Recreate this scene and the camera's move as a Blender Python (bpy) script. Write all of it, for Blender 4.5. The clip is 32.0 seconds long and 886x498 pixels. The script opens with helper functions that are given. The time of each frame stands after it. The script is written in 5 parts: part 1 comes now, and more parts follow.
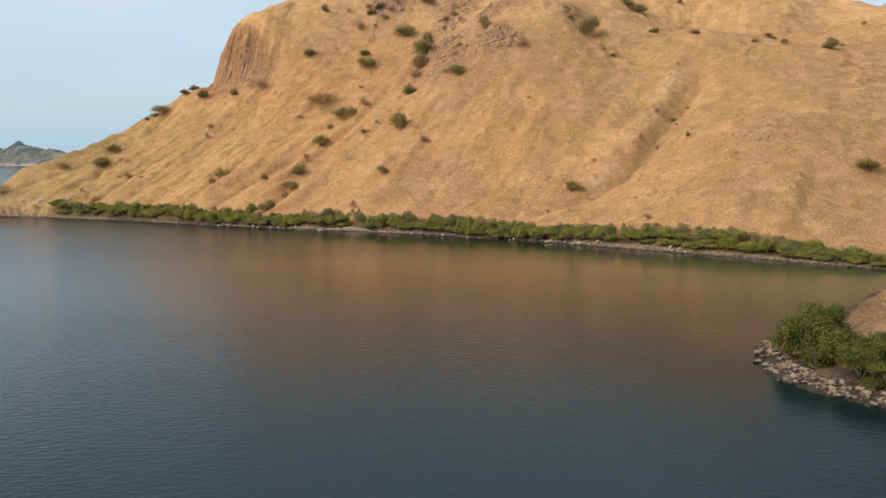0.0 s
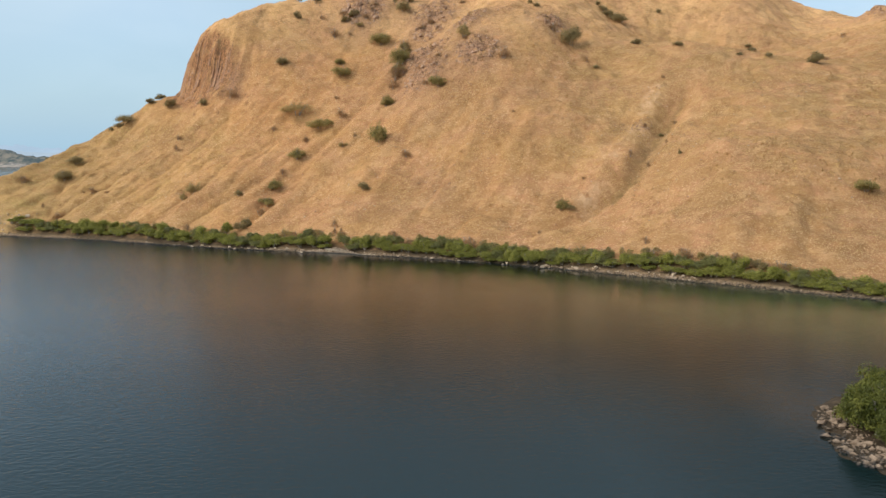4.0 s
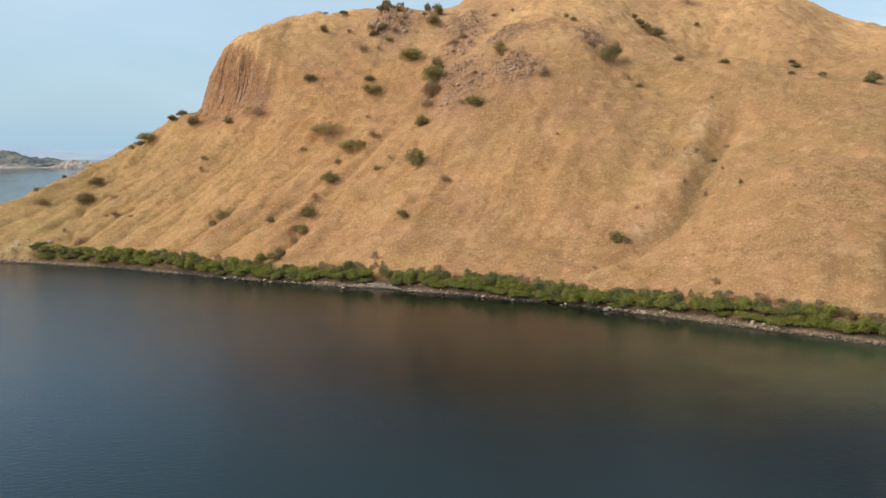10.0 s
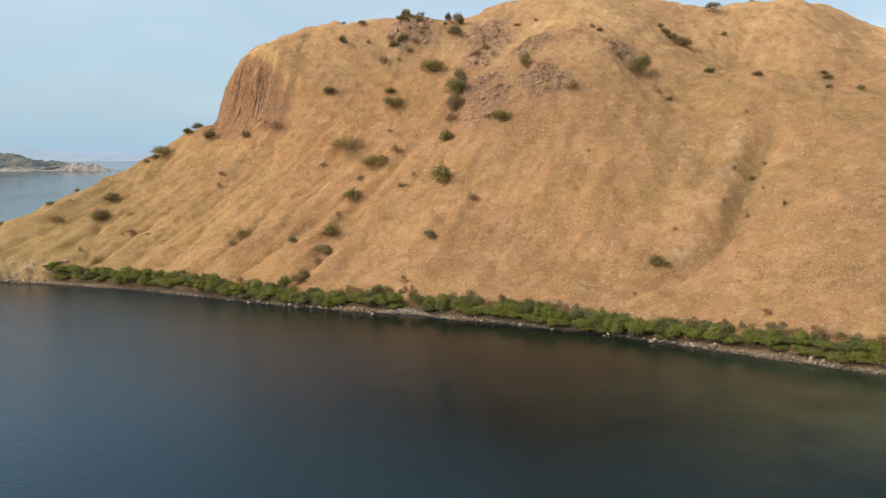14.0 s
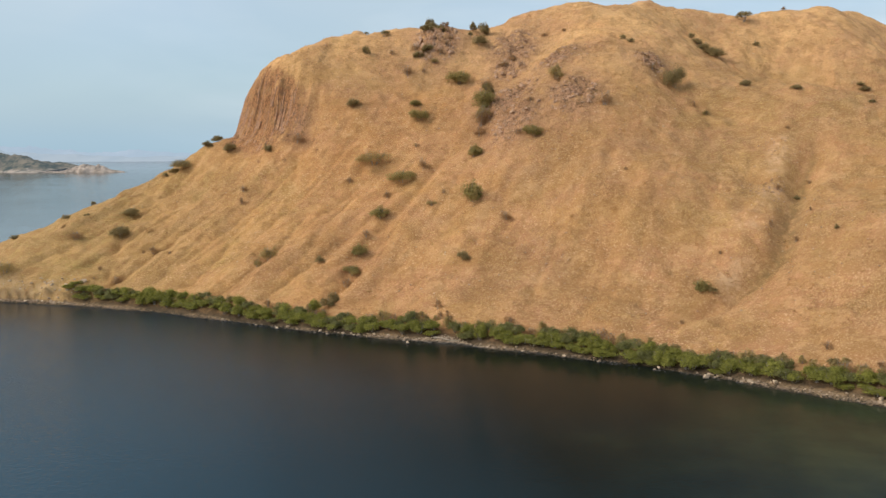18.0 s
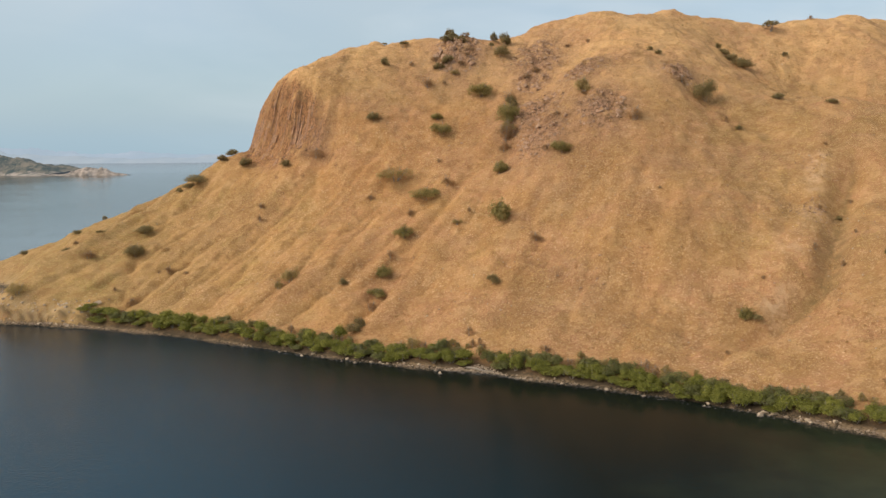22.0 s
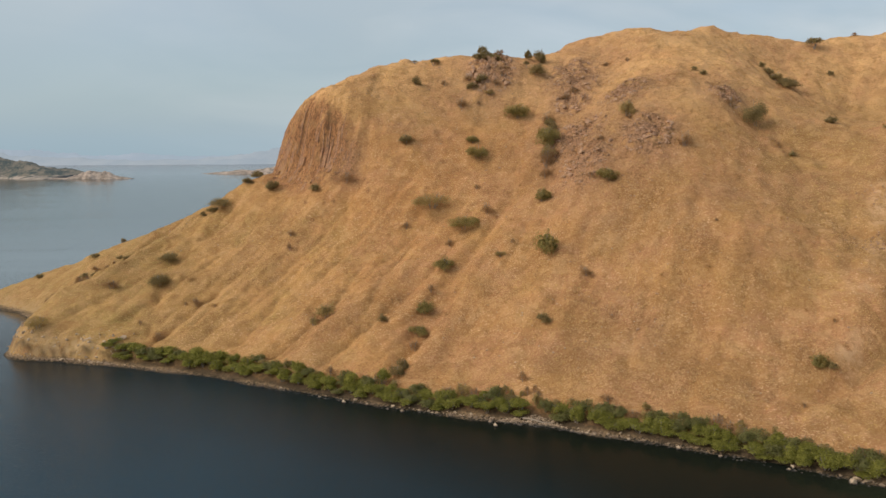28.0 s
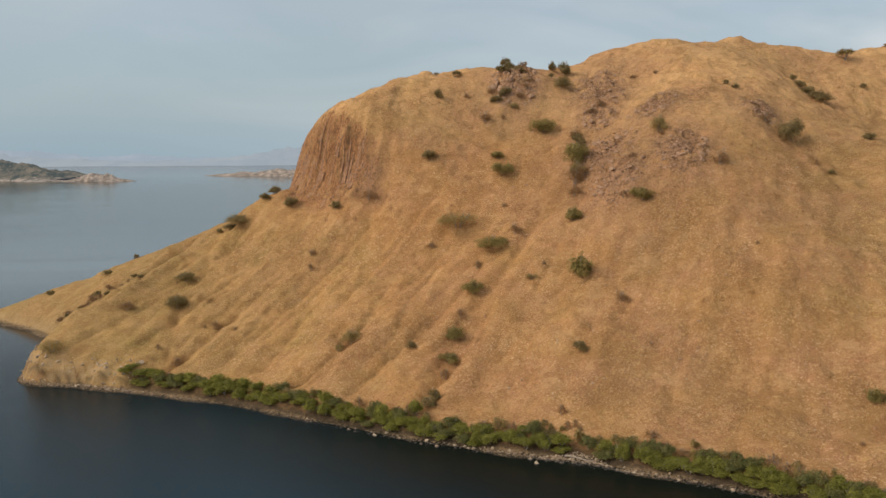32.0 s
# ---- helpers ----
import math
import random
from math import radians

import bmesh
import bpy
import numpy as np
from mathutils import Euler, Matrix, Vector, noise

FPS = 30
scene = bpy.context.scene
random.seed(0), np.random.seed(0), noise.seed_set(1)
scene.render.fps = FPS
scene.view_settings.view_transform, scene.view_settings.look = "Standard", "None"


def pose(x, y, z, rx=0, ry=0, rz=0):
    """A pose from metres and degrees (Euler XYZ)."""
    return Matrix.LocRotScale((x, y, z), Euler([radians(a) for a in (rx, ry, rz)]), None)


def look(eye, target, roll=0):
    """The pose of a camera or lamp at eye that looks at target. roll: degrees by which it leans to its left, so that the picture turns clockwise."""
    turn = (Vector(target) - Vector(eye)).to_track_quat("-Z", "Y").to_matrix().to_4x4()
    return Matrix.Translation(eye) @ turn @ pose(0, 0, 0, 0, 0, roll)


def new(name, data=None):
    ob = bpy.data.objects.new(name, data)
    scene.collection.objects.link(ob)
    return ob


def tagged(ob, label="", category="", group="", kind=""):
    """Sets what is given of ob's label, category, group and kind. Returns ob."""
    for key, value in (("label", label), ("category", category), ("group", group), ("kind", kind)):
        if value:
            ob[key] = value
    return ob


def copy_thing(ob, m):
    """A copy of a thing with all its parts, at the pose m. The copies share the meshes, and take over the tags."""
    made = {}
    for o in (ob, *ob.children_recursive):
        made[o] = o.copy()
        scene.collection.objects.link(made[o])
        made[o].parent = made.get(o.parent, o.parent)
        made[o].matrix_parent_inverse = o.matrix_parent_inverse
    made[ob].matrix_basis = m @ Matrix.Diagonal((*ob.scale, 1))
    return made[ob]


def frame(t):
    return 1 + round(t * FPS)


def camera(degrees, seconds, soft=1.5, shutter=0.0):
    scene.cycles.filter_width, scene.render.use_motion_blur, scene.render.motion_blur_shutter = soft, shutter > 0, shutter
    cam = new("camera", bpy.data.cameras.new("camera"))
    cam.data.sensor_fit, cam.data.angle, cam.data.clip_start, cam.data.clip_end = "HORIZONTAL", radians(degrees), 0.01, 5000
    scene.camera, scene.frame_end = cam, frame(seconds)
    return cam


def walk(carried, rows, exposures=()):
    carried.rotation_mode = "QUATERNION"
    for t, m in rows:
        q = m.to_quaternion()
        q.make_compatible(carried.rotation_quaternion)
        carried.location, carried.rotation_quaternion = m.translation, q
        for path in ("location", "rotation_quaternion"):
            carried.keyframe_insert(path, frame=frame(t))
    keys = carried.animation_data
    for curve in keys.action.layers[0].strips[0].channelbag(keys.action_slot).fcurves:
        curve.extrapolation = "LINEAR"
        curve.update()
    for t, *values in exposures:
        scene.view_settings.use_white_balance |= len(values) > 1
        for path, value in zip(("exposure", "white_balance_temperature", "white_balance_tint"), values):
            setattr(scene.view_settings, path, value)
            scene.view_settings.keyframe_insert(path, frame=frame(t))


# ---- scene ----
cam = camera(56.5, 32.0)
PATH = [
    (0, (14.194, -6.968, 12.677), (14.336, -4.985, 12.453), -0.3),
    (0.5, (13.569, -6.236, 13.12), (13.733, -4.256, 12.895), -0.3),
    (1, (12.961, -5.494, 13.583), (13.143, -3.515, 13.357), -0.3),
    (1.5, (12.434, -4.838, 14.018), (12.627, -2.86, 13.791), -0.2),
    (2, (12.049, -4.02, 14.331), (12.254, -2.044, 14.104), -0.3),
    (2.5, (11.571, -3.32, 14.734), (11.793, -1.345, 14.507), -0.2),
    (3, (11.111, -2.568, 15.167), (11.336, -0.594, 14.938), -0.3),
    (3.5, (10.695, -1.823, 15.519), (10.928, 0.15, 15.292), -0.3),
    (5.5, (8.285, 0.845, 17.281), (8.528, 2.817, 17.051), -0.3),
    (6, (7.719, 1.517, 17.557), (7.963, 3.489, 17.328), -0.3),
    (6.5, (7.284, 2.284, 18.018), (7.527, 4.256, 17.789), -0.3),
    (7, (6.932, 3.009, 18.441), (7.173, 4.981, 18.211), -0.3),
    (7.5, (6.507, 3.726, 18.817), (6.746, 5.699, 18.588), -0.3),
    (8, (5.96, 4.503, 19.219), (6.198, 6.476, 18.989), -0.3),
    (8.5, (5.416, 5.209, 19.639), (5.654, 7.182, 19.409), -0.4),
    (9, (4.794, 5.724, 20.067), (5.032, 7.696, 19.837), -0.3),
    (9.5, (4.361, 6.467, 20.431), (4.598, 8.44, 20.201), -0.3),
    (10, (3.832, 7.192, 20.829), (4.067, 9.165, 20.598), -0.3),
    (10.5, (3.289, 7.865, 21.33), (3.525, 9.837, 21.098), -0.4),
    (11, (2.862, 8.631, 21.648), (3.096, 10.604, 21.417), -0.3),
    (11.5, (2.444, 9.348, 21.99), (2.677, 11.321, 21.759), -0.4),
    (12, (1.994, 10.024, 22.366), (2.227, 11.997, 22.135), -0.4),
    (12.5, (1.464, 10.689, 22.776), (1.695, 12.662, 22.545), -0.4),
    (13, (0.859, 11.409, 23.168), (1.091, 13.383, 22.937), -0.4),
    (13.5, (0.439, 12.045, 23.608), (0.668, 14.019, 23.375), -0.4),
    (14, (-0.02, 12.786, 23.927), (0.208, 14.76, 23.697), -0.4),
    (14.5, (-0.47, 13.525, 24.218), (-0.245, 15.498, 23.988), -0.4),
    (16.5, (-2.611, 16.311, 26.046), (-2.392, 18.286, 25.814), -0.4),
    (17, (-3.139, 17.004, 26.439), (-2.92, 18.978, 26.207), -0.4),
    (17.5, (-3.719, 17.731, 26.779), (-3.501, 19.705, 26.548), -0.4),
    (18, (-4.234, 18.319, 27.186), (-4.017, 20.294, 26.955), -0.4),
    (18.5, (-4.69, 19.049, 27.541), (-4.475, 21.024, 27.311), -0.4),
    (19, (-5.146, 19.764, 27.962), (-4.932, 21.739, 27.731), -0.4),
    (19.5, (-5.674, 20.468, 28.346), (-5.46, 22.443, 28.115), -0.4),
    (20, (-6.125, 21.184, 28.681), (-5.913, 23.159, 28.45), -0.5),
    (20.5, (-6.606, 21.877, 29.072), (-6.393, 23.852, 28.842), -0.4),
    (21, (-7.145, 22.59, 29.455), (-6.929, 24.565, 29.225), -0.4),
    (21.5, (-7.659, 23.24, 29.902), (-7.443, 25.214, 29.672), -0.4),
    (22, (-8.115, 23.962, 30.279), (-7.901, 25.937, 30.049), -0.5),
    (22.5, (-8.706, 24.654, 30.711), (-8.492, 26.629, 30.481), -0.5),
    (23, (-9.304, 25.315, 31.128), (-9.089, 27.29, 30.897), -0.5),
    (23.5, (-9.72, 25.987, 31.521), (-9.507, 27.962, 31.29), -0.4),
    (24, (-10.246, 26.744, 31.849), (-10.033, 28.72, 31.619), -0.5),
    (24.5, (-10.845, 27.449, 32.224), (-10.632, 29.424, 31.995), -0.4),
    (25, (-11.405, 28.117, 32.662), (-11.19, 30.092, 32.433), -0.4),
    (25.5, (-11.862, 28.824, 33.036), (-11.647, 30.799, 32.807), -0.4),
    (27.5, (-13.948, 31.539, 34.632), (-13.734, 33.514, 34.403), -0.4),
    (28, (-14.403, 32.219, 35.0), (-14.19, 34.194, 34.773), -0.4),
    (28.5, (-14.93, 32.92, 35.403), (-14.717, 34.895, 35.175), -0.4),
    (29, (-15.515, 33.64, 35.738), (-15.302, 35.616, 35.511), -0.4),
    (29.5, (-15.951, 34.323, 36.162), (-15.739, 36.299, 35.935), -0.4),
    (30, (-16.489, 35.009, 36.523), (-16.277, 36.985, 36.296), -0.4),
    (30.5, (-17.06, 35.751, 36.805), (-16.847, 37.727, 36.579), -0.3),
    (31, (-17.632, 36.492, 37.228), (-17.418, 38.468, 37.003), -0.3),
    (31.5, (-18.055, 37.154, 37.669), (-17.843, 39.13, 37.444), -0.4),
    (32, (-18.539, 37.88, 38.102), (-18.327, 39.856, 37.876), -0.4),
]
walk(cam, [(t, look(e, g, r)) for t, e, g, r in PATH],
     exposures=((0, 0.6, 6150, 8), (3, 0.57, 5920, 6), (6, 0.54, 5760, 5), (13, 0.49, 5880, 6), (19, 0.41, 6150, 8), (24, 0.29, 6400, 9), (28, 0.15, 6470, 10), (32, 0.07, 6500, 10)))

# ---- light ----
SUN_TURN, SUN_UP = 258.0, 38.0          # degrees: where the hazy sun stands
world = bpy.data.worlds.new("sky")
scene.world = world
world.use_nodes = True
wt = world.node_tree
wt.nodes.clear()


def node(tree, kind, ins=None):
    n = tree.nodes.new(kind)
    for key, val in (ins or {}).items():
        if isinstance(val, bpy.types.NodeSocket):
            tree.links.new(val, n.inputs[key])
        else:
            n.inputs[key].default_value = val
    return n


def noise_tex(tree, vec, scale, detail=4.0, rough=0.55, warp=0.0):
    return node(tree, "ShaderNodeTexNoise", {"Vector": vec, "Scale": scale, "Detail": detail, "Roughness": rough, "Distortion": warp}).outputs["Fac"]


def remap(tree, val, lo, hi, a=0.0, b=1.0):
    return node(tree, "ShaderNodeMapRange", {0: val, 1: lo, 2: hi, 3: a, 4: b}).outputs[0]


def blend(tree, fac, a, b):
    n = tree.nodes.new("ShaderNodeMix")
    n.data_type = "RGBA"
    for i, val in ((0, fac), (6, a), (7, b)):
        if isinstance(val, bpy.types.NodeSocket):
            tree.links.new(val, n.inputs[i])
        else:
            n.inputs[i].default_value = (*val, 1.0) if isinstance(val, tuple) else val
    return n.outputs[2]


def maths(tree, op, a, b=0.0):
    n = tree.nodes.new("ShaderNodeMath")
    n.operation = op
    for i, val in ((0, a), (1, b)):
        if isinstance(val, bpy.types.NodeSocket):
            tree.links.new(val, n.inputs[i])
        else:
            n.inputs[i].default_value = val
    return n.outputs[0]


def stretched(tree, vec, sx, sy, sz, turn=0.0):
    n = node(tree, "ShaderNodeMapping", {"Vector": vec, "Scale": (sx, sy, sz), "Rotation": (0.0, 0.0, radians(turn))})
    return n.outputs[0]


# hazy sky: clear-sky gradient under a thin veil of high cloud
sky = wt.nodes.new("ShaderNodeTexSky")
sky.sky_type = "NISHITA"
sky.sun_disc = False
sky.sun_elevation, sky.sun_rotation = radians(SUN_UP), radians(SUN_TURN)
sky.air_density, sky.dust_density, sky.ozone_density = 1.0, 1.2, 1.0
way = node(wt, "ShaderNodeTexCoord").outputs["Generated"]
split = node(wt, "ShaderNodeSeparateXYZ", {0: way})
veil = noise_tex(wt, stretched(wt, way, 1.6, 3.2, 4.0, 20), 1.8, 5.0, 0.5, 0.6)
veil = remap(wt, veil, 0.35, 0.75, 0.55, 0.95)
low = remap(wt, split.outputs[2], 0.0, 0.35, 1.0, 0.0)
veil = maths(wt, "MAXIMUM", veil, remap(wt, split.outputs[2], 0.02, 0.22, 1.0, 0.0))
veil_tone = blend(wt, low, (5.1, 5.45, 5.65), (2.76, 3.66, 4.2))
wisp = noise_tex(wt, stretched(wt, way, 1.2, 2.0, 4.5, 30), 2.2, 6.0, 0.5, 0.6)
wisp = maths(wt, "MULTIPLY", remap(wt, wisp, 0.36, 0.64), remap(wt, maths(wt, "ADD", split.outputs[0], split.outputs[2]), -0.25, 0.55, 0.05, 1.0))
veil_tone = blend(wt, wisp, veil_tone, (5.6, 5.9, 6.1))
tone = blend(wt, veil, sky.outputs[0], veil_tone)
back = node(wt, "ShaderNodeBackground", {"Color": tone, "Strength": 0.108})
wt.links.new(back.outputs[0], node(wt, "ShaderNodeOutputWorld").inputs[0])

sun_data = bpy.data.lights.new("sun", "SUN")
sun_data.energy, sun_data.angle, sun_data.color = 2.25, radians(38), (1.0, 0.90, 0.79)
sun = new("sun", sun_data)
a, b = radians(SUN_TURN), radians(SUN_UP)
SUN_WAY = Vector((math.sin(a) * math.cos(b), math.cos(a) * math.cos(b), math.sin(b)))
sun.matrix_world = look(SUN_WAY * 300, (0, 0, 0))


# ---- materials ----
def material(name):
    m = bpy.data.materials.new(name)
    m.use_nodes = True
    t = m.node_tree
    t.nodes.clear()
    shader = node(t, "ShaderNodeBsdfPrincipled")
    t.links.new(shader.outputs[0], node(t, "ShaderNodeOutputMaterial").inputs[0])
    place = node(t, "ShaderNodeTexCoord").outputs["Object"]
    return m, t, shader, place


def relief(t, shader, height, strength, distance):
    n = node(t, "ShaderNodeBump", {"Height": height, "Strength": strength, "Distance": distance})
    t.links.new(n.outputs[0], shader.inputs["Normal"])
    return n


def attribute(t, name):
    n = node(t, "ShaderNodeAttribute")
    n.attribute_name = name
    return n.outputs["Fac"]


def rock_colour(t, p):
    """Weathered red-brown volcanic rock, streaked from top to bottom."""
    streak = noise_tex(t, stretched(t, p, 0.9, 0.9, 0.12), 1.3, 5.0, 0.6, 0.4)
    spot = noise_tex(t, p, 2.4, 6.0, 0.7)
    c = blend(t, remap(t, streak, 0.35, 0.68), (0.33, 0.155, 0.075), (0.52, 0.27, 0.125))
    c = blend(t, remap(t, spot, 0.5, 0.72, 0, 0.7), c, (0.13, 0.08, 0.055))
    # fissures between columns: their shade put into the rock colour as dark streaks
    crack = noise_tex(t, stretched(t, p, 2.6, 2.6, 0.16), 1.0, 3.0, 0.6, 0.2)
    c = blend(t, remap(t, maths(t, "ABSOLUTE", maths(t, "SUBTRACT", crack, 0.5)), 0.07, 0.0, 0, 0.85), c, (0.10, 0.055, 0.033))
    gap = noise_tex(t, stretched(t, p, 1.1, 1.1, 0.13), 1.0, 4.0, 0.6, 0.3)
    c = blend(t, remap(t, gap, 0.56, 0.64, 0, 0.7), c, (0.15, 0.085, 0.048))
    return blend(t, remap(t, noise_tex(t, p, 0.35, 3.0), 0.5, 0.68, 0, 0.6), c, (0.40, 0.235, 0.11)), spot


def hill_material():
    m, t, sh, p = material("dry_grass_hillside")
    big = noise_tex(t, p, 0.035, 4.0, 0.6, 0.5)
    mid = noise_tex(t, p, 0.16, 5.0, 0.62, 0.4)
    down = noise_tex(t, stretched(t, p, 0.5, 0.09, 0.2, 35), 0.9, 4.0, 0.55, 0.3)
    tuft = noise_tex(t, p, 2.1, 4.0, 0.75, 1.1)
    fine = noise_tex(t, p, 4.6, 2.0, 0.8)
    xyz = node(t, "ShaderNodeSeparateXYZ", {0: p})
    stony = remap(t, noise_tex(t, p, 0.075, 5.0, 0.62, 0.6), 0.44, 0.6)
    c = blend(t, remap(t, big, 0.36, 0.66), (0.45, 0.233, 0.0853), (0.524, 0.301, 0.113))
    c = blend(t, remap(t, mid, 0.42, 0.68, 0, 0.7), c, (0.396, 0.206, 0.0799))
    c = blend(t, remap(t, down, 0.45, 0.72, 0, 0.45), c, (0.544, 0.336, 0.148))
    # straw and olive grass towards the western spur and the high shoulder
    west = remap(t, xyz.outputs[0], -18.0, -62.0)
    east = remap(t, xyz.outputs[0], 42.0, 95.0)
    straw = maths(t, "MAXIMUM", west, east)
    straw = maths(t, "MULTIPLY", straw, remap(t, mid, 0.3, 0.6, 0.5, 1.0))
    c = blend(t, straw, c, (0.318, 0.216, 0.085))
    olive = maths(t, "MULTIPLY", remap(t, noise_tex(t, p, 0.085, 5.0, 0.65), 0.52, 0.7), remap(t, xyz.outputs[0], 50.0, -50.0, 0.3, 0.95))
    c = blend(t, olive, c, (0.262, 0.192, 0.062))
    # bare pinkish earth low on the middle slope, with dimmer light painted into it
    soil_and_shade = maths(t, "MULTIPLY", remap(t, xyz.outputs[2], 20.0, 6.0), remap(t, noise_tex(t, p, 0.07, 5.0, 0.6), 0.38, 0.55, 0.25, 1.0))
    soil_and_shade = maths(t, "MULTIPLY", soil_and_shade, remap(t, xyz.outputs[0], -15.0, 15.0))
    c = blend(t, maths(t, "MULTIPLY", soil_and_shade, 0.8), c, (0.295, 0.156, 0.075))
    # darker brown towards the east
    c = blend(t, remap(t, xyz.outputs[0], 5.0, 70.0, 0, 0.7), c, (0.325, 0.186, 0.08))
    red = maths(t, "MULTIPLY", remap(t, xyz.outputs[1], 140.0, 195.0), maths(t, "MULTIPLY", remap(t, xyz.outputs[2], 48.0, 36.0), remap(t, maths(t, "ABSOLUTE", maths(t, "SUBTRACT", xyz.outputs[0], 4.0)), 50.0, 10.0, 0.0, 0.65)))
    c = blend(t, maths(t, "MULTIPLY", red, remap(t, noise_tex(t, p, 0.06, 4.0, 0.6), 0.35, 0.6, 0.4, 1.0)), c, (0.41, 0.18, 0.08))
    # straw grass high up, with the top's stronger light painted in as paler colour
    c = blend(t, maths(t, "MULTIPLY", remap(t, xyz.outputs[2], 38.0, 50.0), remap(t, mid, 0.35, 0.6, 0.5, 0.95)), c, (0.72, 0.43, 0.205))
    # pale cattle-track terraces round the eastern shoulder
    level = maths(t, "ADD", xyz.outputs[2], remap(t, noise_tex(t, p, 0.045, 3.0, 0.5), 0.3, 0.7, -4.0, 4.0))
    ledge = remap(t, maths(t, "SINE", maths(t, "MULTIPLY", level, 2.2)), 0.72, 0.98)
    ledge = maths(t, "MULTIPLY", ledge, maths(t, "MULTIPLY", remap(t, xyz.outputs[0], 78.0, 100.0), remap(t, noise_tex(t, p, 0.055, 3.0), 0.45, 0.6, 0.0, 0.6)))
    c = blend(t, ledge, c, (0.56, 0.365, 0.16))
    # dark clumps and stones gather in the rougher patches
    clod = noise_tex(t, p, 0.6, 5.0, 0.7, 0.5)
    c = blend(t, maths(t, "MULTIPLY", remap(t, clod, 0.53, 0.61), remap(t, stony, 0, 1, 0.12, 0.5)), c, (0.29, 0.145, 0.062))
    c = blend(t, remap(t, clod, 0.47, 0.34, 0, 0.3), c, (0.56, 0.345, 0.18))
    pink = remap(t, noise_tex(t, p, 0.11, 4.0, 0.6, 0.5), 0.42, 0.62, 0, 0.7)
    pink = maths(t, "MULTIPLY", pink, remap(t, xyz.outputs[0], -45.0, -5.0, 0.3, 1.0))
    c = blend(t, maths(t, "MULTIPLY", pink, remap(t, clod, 0.4, 0.6, 0.4, 1.0)), c, (0.48, 0.24, 0.135))
    fleck = noise_tex(t, stretched(t, p, 0.8, 0.8, 1.7), 1.5, 4.0, 0.78, 0.7)
    herd = maths(t, "MULTIPLY", remap(t, noise_tex(t, stretched(t, p, 0.5, 1.0, 1.0, 25), 0.11, 4.0, 0.6, 0.8), 0.54, 0.68), remap(t, clod, 0.42, 0.58))
    herd = maths(t, "MAXIMUM", herd, attribute(t, "cloddy"))
    c = blend(t, maths(t, "MULTIPLY", remap(t, fleck, 0.52, 0.64), remap(t, herd, 0, 1, 0.16, 0.8)), c, (0.22, 0.105, 0.04))
    c = blend(t, maths(t, "MULTIPLY", remap(t, fleck, 0.44, 0.37), remap(t, big, 0.4, 0.6, 0.2, 0.6)), c, (0.56, 0.375, 0.13))
    c = blend(t, maths(t, "MULTIPLY", remap(t, tuft, 0.50, 0.66), remap(t, herd, 0, 1, 0.2, 0.6)), c, (0.29, 0.145, 0.06))
    c = blend(t, maths(t, "MULTIPLY", remap(t, fine, 0.54, 0.62), remap(t, stony, 0, 1, 0.25, 0.7)), c, (0.68, 0.46, 0.25))
    speck = noise_tex(t, p, 2.9, 1.0, 0.5, 0.3)
    grassy = remap(t, noise_tex(t, p, 0.13, 4.0, 0.65, 0.4), 0.40, 0.62)
    even = maths(t, "MULTIPLY", remap(t, xyz.outputs[0], 40.0, 90.0, 1.0, 0.45), remap(t, xyz.outputs[0], -60.0, -30.0, 0.45, 1.0))
    c = blend(t, maths(t, "MULTIPLY", maths(t, "MULTIPLY", remap(t, speck, 0.58, 0.69), even), remap(t, grassy, 0, 1, 0.12, 0.7)), c, (0.69, 0.46, 0.285))
    c = blend(t, maths(t, "MULTIPLY", remap(t, speck, 0.42, 0.32), remap(t, grassy, 0, 1, 0.65, 0.1)), c, (0.255, 0.13, 0.055))
    mottle = noise_tex(t, stretched(t, p, 0.8, 1.0, 1.2, 30), 0.38, 5.0, 0.62, 0.7)
    c = blend(t, remap(t, mottle, 0.5, 0.66, 0, 0.5), c, (0.315, 0.168, 0.07))
    c = blend(t, remap(t, mottle, 0.47, 0.33, 0, 0.45), c, (0.56, 0.345, 0.175))
    c = blend(t, maths(t, "MULTIPLY", attribute(t, "cloddy"), remap(t, tuft, 0.42, 0.56, 0, 0.7)), c, (0.20, 0.10, 0.042))
    # rock where the slope is too steep for grass, wet dark stones at the waterline
    up = node(t, "ShaderNodeSeparateXYZ", {0: node(t, "ShaderNodeNewGeometry").outputs["Normal"]}).outputs[2]
    rock, spot = rock_colour(t, p)
    crack = noise_tex(t, p, 1.4, 4.0, 0.75, 1.0)
    rubble = blend(t, remap(t, crack, 0.49, 0.57, 0, 0.85), blend(t, 0.65, rock, (0.37, 0.225, 0.155)), (0.11, 0.06, 0.034))
    steep = maths(t, "ADD", up, remap(t, noise_tex(t, stretched(t, p, 1.0, 1.0, 0.6), 0.55, 5.0, 0.65), 0.3, 0.7, -0.2, 0.2))
    rocky = attribute(t, "rocky")
    rocky = maths(t, "MULTIPLY", rocky, remap(t, noise_tex(t, p, 0.45, 5.0, 0.7), 0.3, 0.5))
    cover = maths(t, "ADD", xyz.outputs[2], maths(t, "MULTIPLY", xyz.outputs[0], 2.13))
    cover = maths(t, "ADD", cover, remap(t, noise_tex(t, p, 0.4, 4.0, 0.65), 0.3, 0.7, -5.0, 5.0))
    face = attribute(t, "face")
    face = maths(t, "MULTIPLY", face, remap(t, noise_tex(t, stretched(t, p, 1.0, 1.0, 0.45), 0.6, 5.0, 0.65), 0.34, 0.5))
